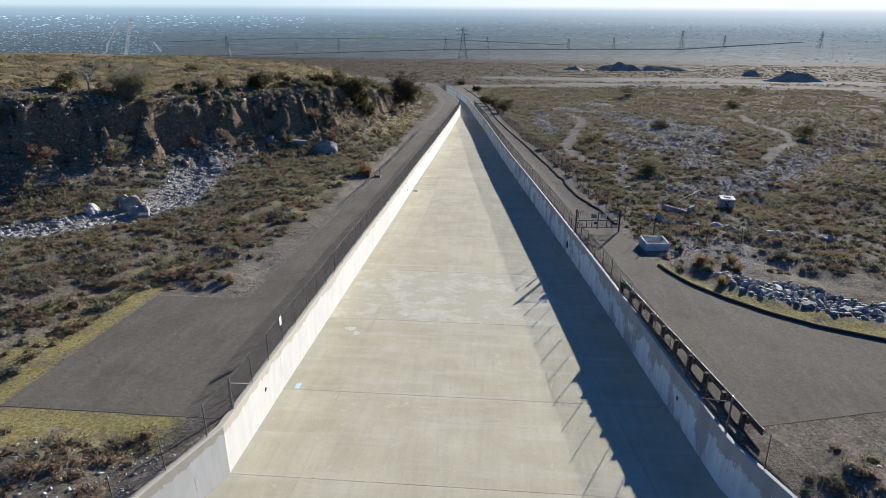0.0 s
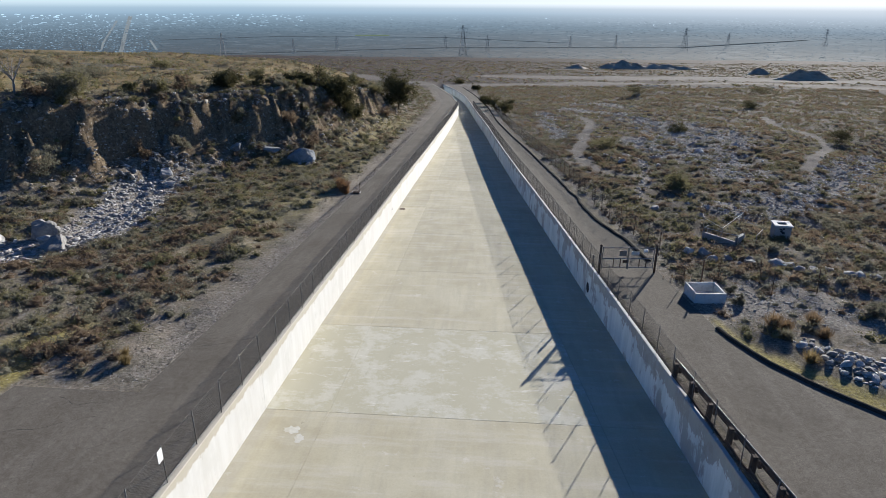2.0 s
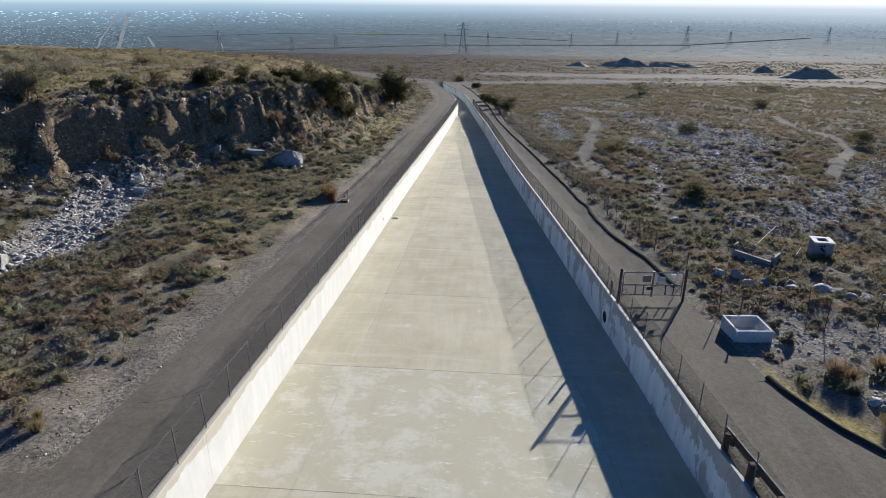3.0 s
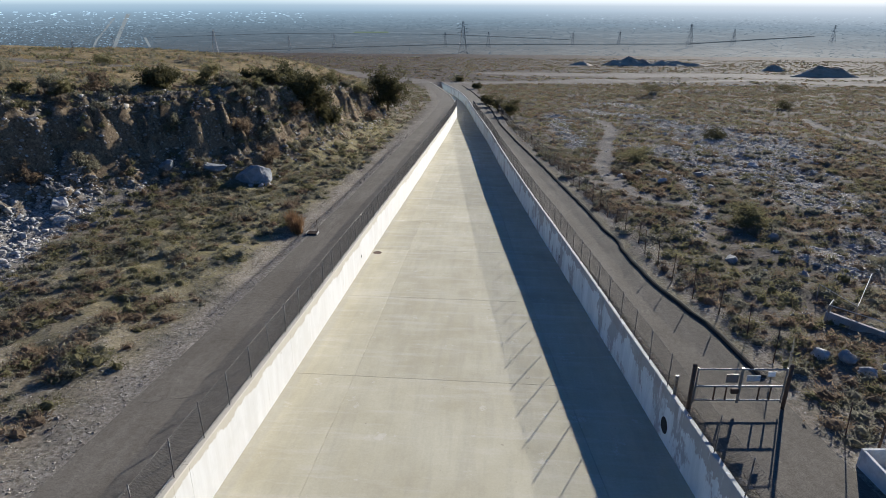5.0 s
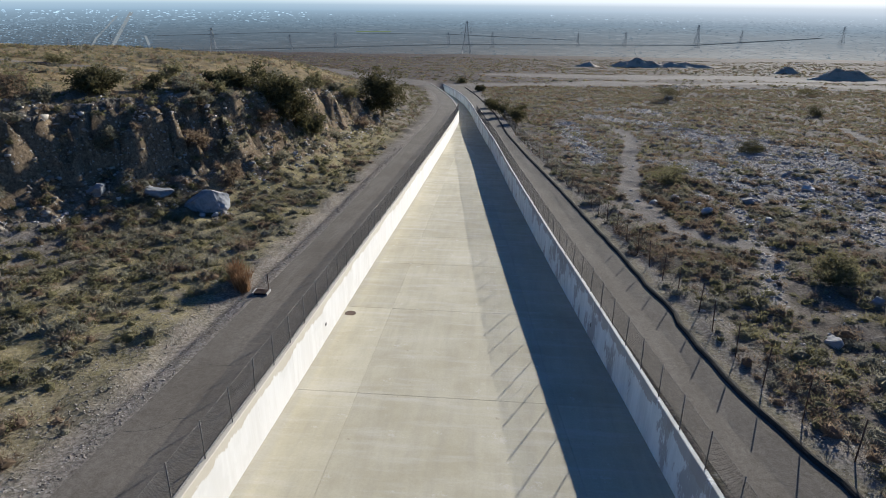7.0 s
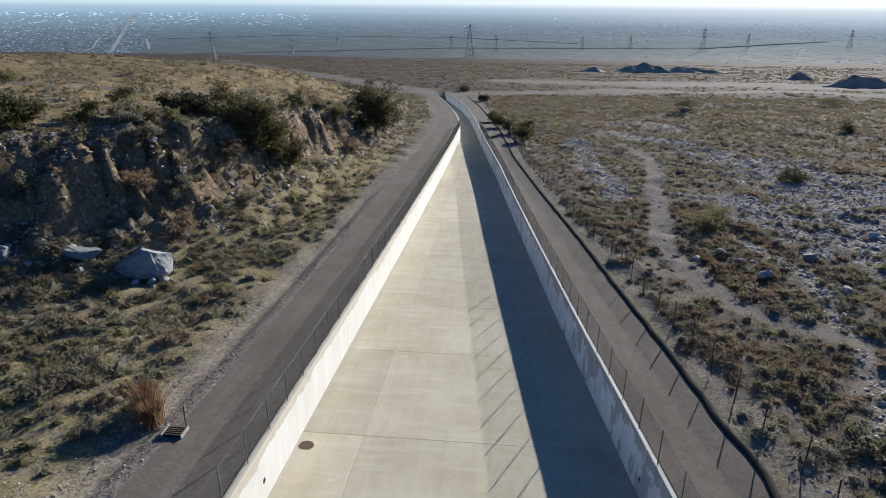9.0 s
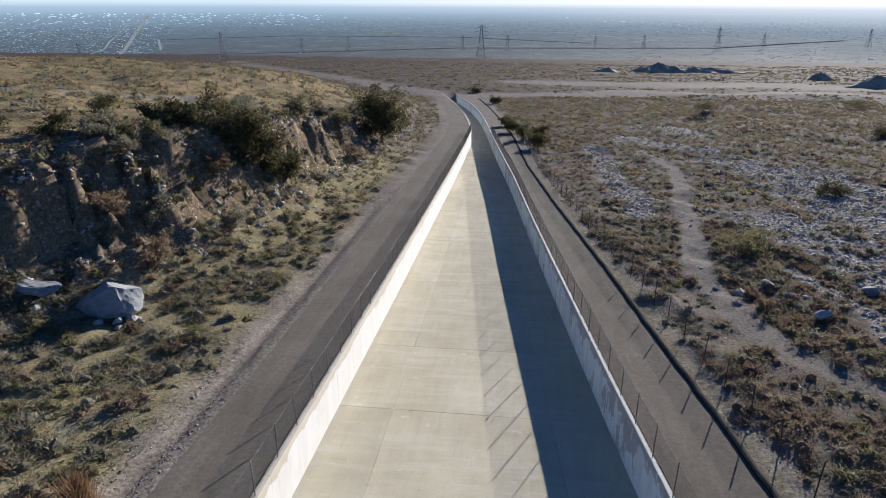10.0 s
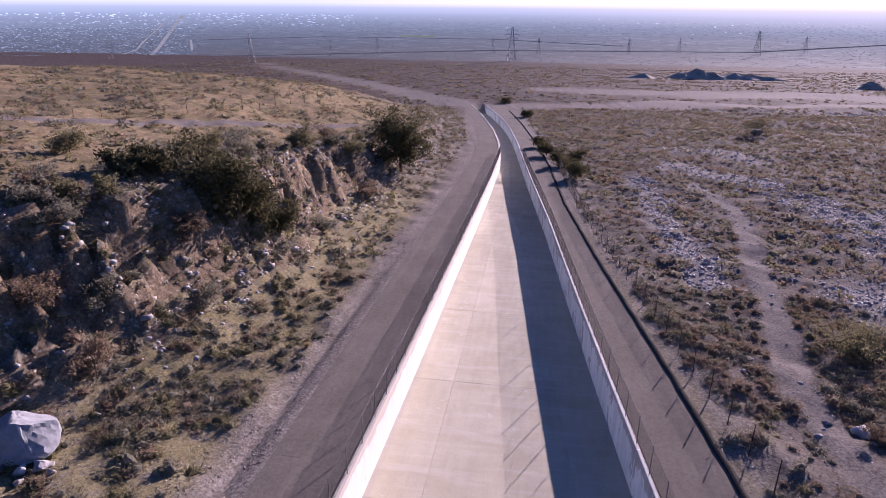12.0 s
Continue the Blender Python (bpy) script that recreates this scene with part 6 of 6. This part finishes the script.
for i, (x, y, h, w) in enumerate(((19.0, 112.6, 1.9, 5.2), (15.8, 102.5, 0.85, 1.7), (15.9, 100.2, 0.85, 1.6), (21.7, 82.4, 1.9, 3.4), (36.6, 136.2, 1.6, 4.2), (61.9, 126.5, 2.7, 4.2), (47.2, 228, 3.4, 6.4), (100.8, 262, 3.2, 8.5),
                                  (71, 193, 2.2, 4.4), (16.7, 48.8, 0.6, 0.8), (17.0, 51.0, 0.6, 0.8), (24.4, 47.8, 0.9, 1.6), (33.5, 70.5, 1.3, 2.6), (27.5, 73.5, 1.2, 2.4))):
    woody("large_shrub", x, y, h, w, "large olive brown shrub standing out on the stony fan", "shrub", 90 + i, (M_GREEN if i in (0, 3) else M_DRY if i in (1, 2) else M_TREE) if i < 9 else M_SAGE, 0.05, 60 if w > 3 else 26, 60 if w > 3 else 90, 0.09 if w > 3 else 0.05, 0.04, group="large shrubs")
for i, (x, y, h, w) in enumerate(((3.6, 166, 2.4, 4.0), (1.6, 176, 2.6, 4.6), (-0.6, 186, 2.6, 4.2), (-2.2, 196, 2.2, 3.6), (4.5, 181, 2.0, 3.6), (-6, 252, 2.2, 4.0), (-15, 296, 2.4, 5.0))):
    woody("dark_shrub", x, y, h, w, "dark green shrub beside the far end of the road", "shrub", 130 + i, M_TREE, 0.07, 60, 44, 0.14, 0.04, group="roadside shrubs")


def bare_tree(x, y, height, seed, label):
    """Dead grey tree: a leaning trunk that forks into bare, tapering limbs and twigs."""
    r = random.Random(seed)
    thing = tagged(empty("dead_tree", (x, y, level(x, y))), label, "tree")
    bm = bmesh.new()
    fork = Vector((0.2, 0.0, height * 0.35))
    rod_into(bm, (0, 0, -0.3), tuple(fork), 0.13, 8, 0.09)
    part("trunk", bm, M_DEAD, thing)
    for i in range(7):
        a = 6.283 * i / 7 + r.uniform(-0.3, 0.3)
        bm = bmesh.new()
        base, aim = fork * r.uniform(0.75, 1.0), Vector((math.cos(a) * 0.6, math.sin(a) * 0.6, r.uniform(0.5, 1.1)))
        knee = base + aim * height * 0.28
        rod_into(bm, tuple(base), tuple(knee), 0.06, 6, 0.04)
        for k in range(4):
            tip = knee + (aim + Vector((r.gauss(0, 0.5), r.gauss(0, 0.5), r.uniform(-0.2, 0.5)))) * height * r.uniform(0.15, 0.32)
            rod_into(bm, tuple(knee), tuple(tip), 0.035, 5, 0.01)
            for _ in range(3):
                twig = tip + Vector((r.gauss(0, 0.3), r.gauss(0, 0.3), r.uniform(0, 0.4)))
                rod_into(bm, tuple(knee.lerp(tip, 0.7)), tuple(twig), 0.014, 4, 0.004)
        part("limb", bm, M_DEAD, thing)
    return thing


bare_tree(-50.0, 76.5, 3.8, 3, "dead grey tree with bare limbs above the cut bank")
for k, (x, y, h) in enumerate(((-46.2, 80.5, 3.6), (-44.6, 77.4, 3.2), (-48.0, 80.0, 2.6))):
    woody("tall_shrub", x, y, h, 3.2, "tall grey-green twiggy shrub on the lip of the cut bank", "shrub", 300 + k, M_SAGE, 0.07, 60, 40, 0.1, 0.1, group="tall bank shrubs")


def spiky(name, x, y, r, n, material, label, category, seed, stiff=0.6, width=0.03):
    q = np.random.RandomState(seed)
    v, f = [], []
    for i in range(n):
        a, e = q.uniform(0, 6.283), q.uniform(0.15, 1.4) * stiff + (1 - stiff) * 1.3
        base = np.array([q.normal(0, 0.12 * r), q.normal(0, 0.12 * r), -0.03])
        tip = base + np.array([math.cos(a) * math.cos(e), math.sin(a) * math.cos(e), math.sin(e)]) * r * q.uniform(0.7, 1.1)
        side = np.array([-math.sin(a), math.cos(a), 0]) * width
        mid = (base + tip) / 2 + np.array([0, 0, 0.08 * r])
        k = len(v)
        v += [base - side * 0.6, base + side * 0.6, mid - side, mid + side, tip]
        f += [(k, k + 1, k + 3), (k, k + 3, k + 2), (k + 2, k + 3, k + 4)]
    v = np.array(v) + np.array([x, y, level(x, y)])
    return tagged(new(name, mesh_from(name, v, f, material)), label, category)


spiky("reed_clump", -14.9, 77.2, 1.7, 260, M_REED, "clump of rust-coloured dead reeds beside the drain", "reeds", 1, 0.25, 0.02)
spiky("reed_clump", -15.5, 77.9, 1.5, 200, M_REED, "clump of rust-coloured dead reeds beside the drain", "reeds", 2, 0.25, 0.02)
for k, (x, y, size, material) in enumerate(((17.3, 45.3, 1.0, M_TAN_TWIG), (17.9, 45.0, 0.85, M_TAN_TWIG), (20.0, 46.3, 0.9, M_TAN_TWIG), (17.4, 43.8, 0.7, M_SAGE), (17.5, 41.2, 0.75, M_STRAW), (19.8, 44.5, 0.75, M_TAN_TWIG))):
    tagged(spiky("twig_clump", x, y, size, 420, material, "feathery dry clump of fine twigs behind the curved berm", "shrub", 70 + k, 0.8, 0.011), group="feathery clumps")
spiky("grass_tuft", -15.6, 106.6, 0.45, 120, M_STRAW, "small yellow grass tuft on the gravel shoulder", "grass tuft", 3, 0.4, 0.012)
spiky("grass_tuft", -16.5, 37.5, 0.6, 160, M_STRAW, "yellow grass tuft by the asphalt turnout", "grass tuft", 4, 0.5, 0.014)
spiky("grass_tuft", -16.9, 38.2, 0.5, 120, M_STRAW, "yellow grass tuft by the asphalt turnout", "grass tuft", 5, 0.5, 0.014)
for i, (x, y, s) in enumerate(((-22.6, 51.0, 0.8), (-23.4, 48.6, 0.6), (-23.0, 46.5, 0.55), (-29.3, 86.5, 0.6), (-30.2, 91.2, 0.7), (-26.8, 60.2, 0.55), (-31.5, 43.0, 0.7))):
    spiky("yucca", x, y, s, 60, M_YUCCA, "spiky blue-green yucca rosette among dry brush", "yucca", 40 + i, 0.9, 0.03)


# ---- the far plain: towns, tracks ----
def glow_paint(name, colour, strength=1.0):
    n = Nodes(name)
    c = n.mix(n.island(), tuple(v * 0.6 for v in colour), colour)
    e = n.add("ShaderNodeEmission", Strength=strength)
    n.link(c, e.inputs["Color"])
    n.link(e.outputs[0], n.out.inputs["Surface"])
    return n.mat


def box_soup(x, y, z, sx, sy, sz, turn):
    """Many plain blocks as triangles."""
    c = np.array([(-1, -1, 0), (1, -1, 0), (1, 1, 0), (-1, 1, 0), (-1, -1, 1), (1, -1, 1), (1, 1, 1), (-1, 1, 1)], float)
    f = np.array([(0, 1, 5), (0, 5, 4), (1, 2, 6), (1, 6, 5), (2, 3, 7), (2, 7, 6), (3, 0, 4), (3, 4, 7), (4, 5, 6), (4, 6, 7)])
    p = c[None] * np.stack([sx / 2, sy / 2, sz], -1)[:, None, :]
    co, si = np.cos(turn)[:, None], np.sin(turn)[:, None]
    v = np.stack([p[..., 0] * co - p[..., 1] * si + x[:, None], p[..., 0] * si + p[..., 1] * co + y[:, None], p[..., 2] + z[:, None]], -1)
    F = f[None] + 8 * np.arange(len(x))[:, None, None]
    return v.reshape(-1, 3), F.reshape(-1, 3)


def build_town():
    def lay(n, az0, az1, r0, r1, size, seed, material, label, name, keep=None):
        q = np.random.RandomState(seed)
        az, rr = np.radians(q.uniform(az0, az1, n)), r0 * (r1 / r0) ** q.uniform(0, 1, n)
        x, y = rr * np.sin(az), rr * np.cos(az)
        if keep is not None:
            ok = keep(x, y)
            x, y, rr = x[ok], y[ok], rr[ok]
        k = rr / 1000
        s = size * k * q.uniform(0.5, 1.6, len(x))
        v, f = box_soup(x, y, bank(y) - 1.0, s * q.uniform(1, 3.2, len(x)), s, s * 0.45 + 0.6, np.full(len(x), radians(8)))
        tagged(new(name, mesh_from(name, v, f, material)), label, "far town", kind="stuff")
    # town blocks emit the haze colour times dim and take no sunlight
    def haze_glow(name, dim):
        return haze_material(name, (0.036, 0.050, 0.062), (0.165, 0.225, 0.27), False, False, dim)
    white, dark, grey, brown, pale = (haze_glow(a, b) for a, b in (("hazy_white_roofs", 2.5), ("hazy_dark_trees", 0.78), ("hazy_grey_roofs", 1.3), ("hazy_brush", 0.82), ("hazy_pale_ground", 1.1)))
    fade = lambda lo, hi, seed: (lambda a, b: np.random.RandomState(seed).uniform(0, 1, len(a)) < smooth(np.hypot(a, b), lo, lo * 1.25) * (1 - smooth(np.hypot(a, b), hi * 0.7, hi)))
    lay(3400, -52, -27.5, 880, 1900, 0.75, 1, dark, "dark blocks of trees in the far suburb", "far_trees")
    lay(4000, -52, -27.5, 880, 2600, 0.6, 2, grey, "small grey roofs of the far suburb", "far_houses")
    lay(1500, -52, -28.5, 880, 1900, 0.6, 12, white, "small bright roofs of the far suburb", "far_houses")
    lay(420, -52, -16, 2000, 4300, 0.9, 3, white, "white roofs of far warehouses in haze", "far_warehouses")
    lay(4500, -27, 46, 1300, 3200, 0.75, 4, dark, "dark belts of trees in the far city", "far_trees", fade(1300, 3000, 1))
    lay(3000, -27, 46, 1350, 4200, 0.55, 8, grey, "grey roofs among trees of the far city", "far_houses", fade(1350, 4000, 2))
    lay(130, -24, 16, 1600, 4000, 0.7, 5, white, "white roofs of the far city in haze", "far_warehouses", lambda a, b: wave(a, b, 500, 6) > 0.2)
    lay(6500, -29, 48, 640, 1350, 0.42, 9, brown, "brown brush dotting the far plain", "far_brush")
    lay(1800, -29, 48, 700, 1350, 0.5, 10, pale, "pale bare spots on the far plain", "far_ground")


build_town()


def far_strip(points, half, material, label, name="far_road"):
    """A pale road laid on the far plain."""
    v, f = [], []
    for i, (x, y) in enumerate(points):
        ax, ay = points[max(i - 1, 0)]
        bx, by = points[min(i + 1, len(points) - 1)]
        l = math.hypot(bx - ax, by - ay)
        nx, ny = -(by - ay) / l, (bx - ax) / l
        w = half * math.hypot(x, y) / 1000
        for s in (-w, w):
            v.append((x + nx * s, y + ny * s, float(bank(y + ny * s)) - 0.2))
    f = [(2 * i, 2 * i + 1, 2 * i + 3, 2 * i + 2) for i in range(len(points) - 1)]
    tagged(new(name, mesh_from(name, v, f, material)), label, "far road", kind="structure")


# far lines glow in fixed colours with the haze already painted in
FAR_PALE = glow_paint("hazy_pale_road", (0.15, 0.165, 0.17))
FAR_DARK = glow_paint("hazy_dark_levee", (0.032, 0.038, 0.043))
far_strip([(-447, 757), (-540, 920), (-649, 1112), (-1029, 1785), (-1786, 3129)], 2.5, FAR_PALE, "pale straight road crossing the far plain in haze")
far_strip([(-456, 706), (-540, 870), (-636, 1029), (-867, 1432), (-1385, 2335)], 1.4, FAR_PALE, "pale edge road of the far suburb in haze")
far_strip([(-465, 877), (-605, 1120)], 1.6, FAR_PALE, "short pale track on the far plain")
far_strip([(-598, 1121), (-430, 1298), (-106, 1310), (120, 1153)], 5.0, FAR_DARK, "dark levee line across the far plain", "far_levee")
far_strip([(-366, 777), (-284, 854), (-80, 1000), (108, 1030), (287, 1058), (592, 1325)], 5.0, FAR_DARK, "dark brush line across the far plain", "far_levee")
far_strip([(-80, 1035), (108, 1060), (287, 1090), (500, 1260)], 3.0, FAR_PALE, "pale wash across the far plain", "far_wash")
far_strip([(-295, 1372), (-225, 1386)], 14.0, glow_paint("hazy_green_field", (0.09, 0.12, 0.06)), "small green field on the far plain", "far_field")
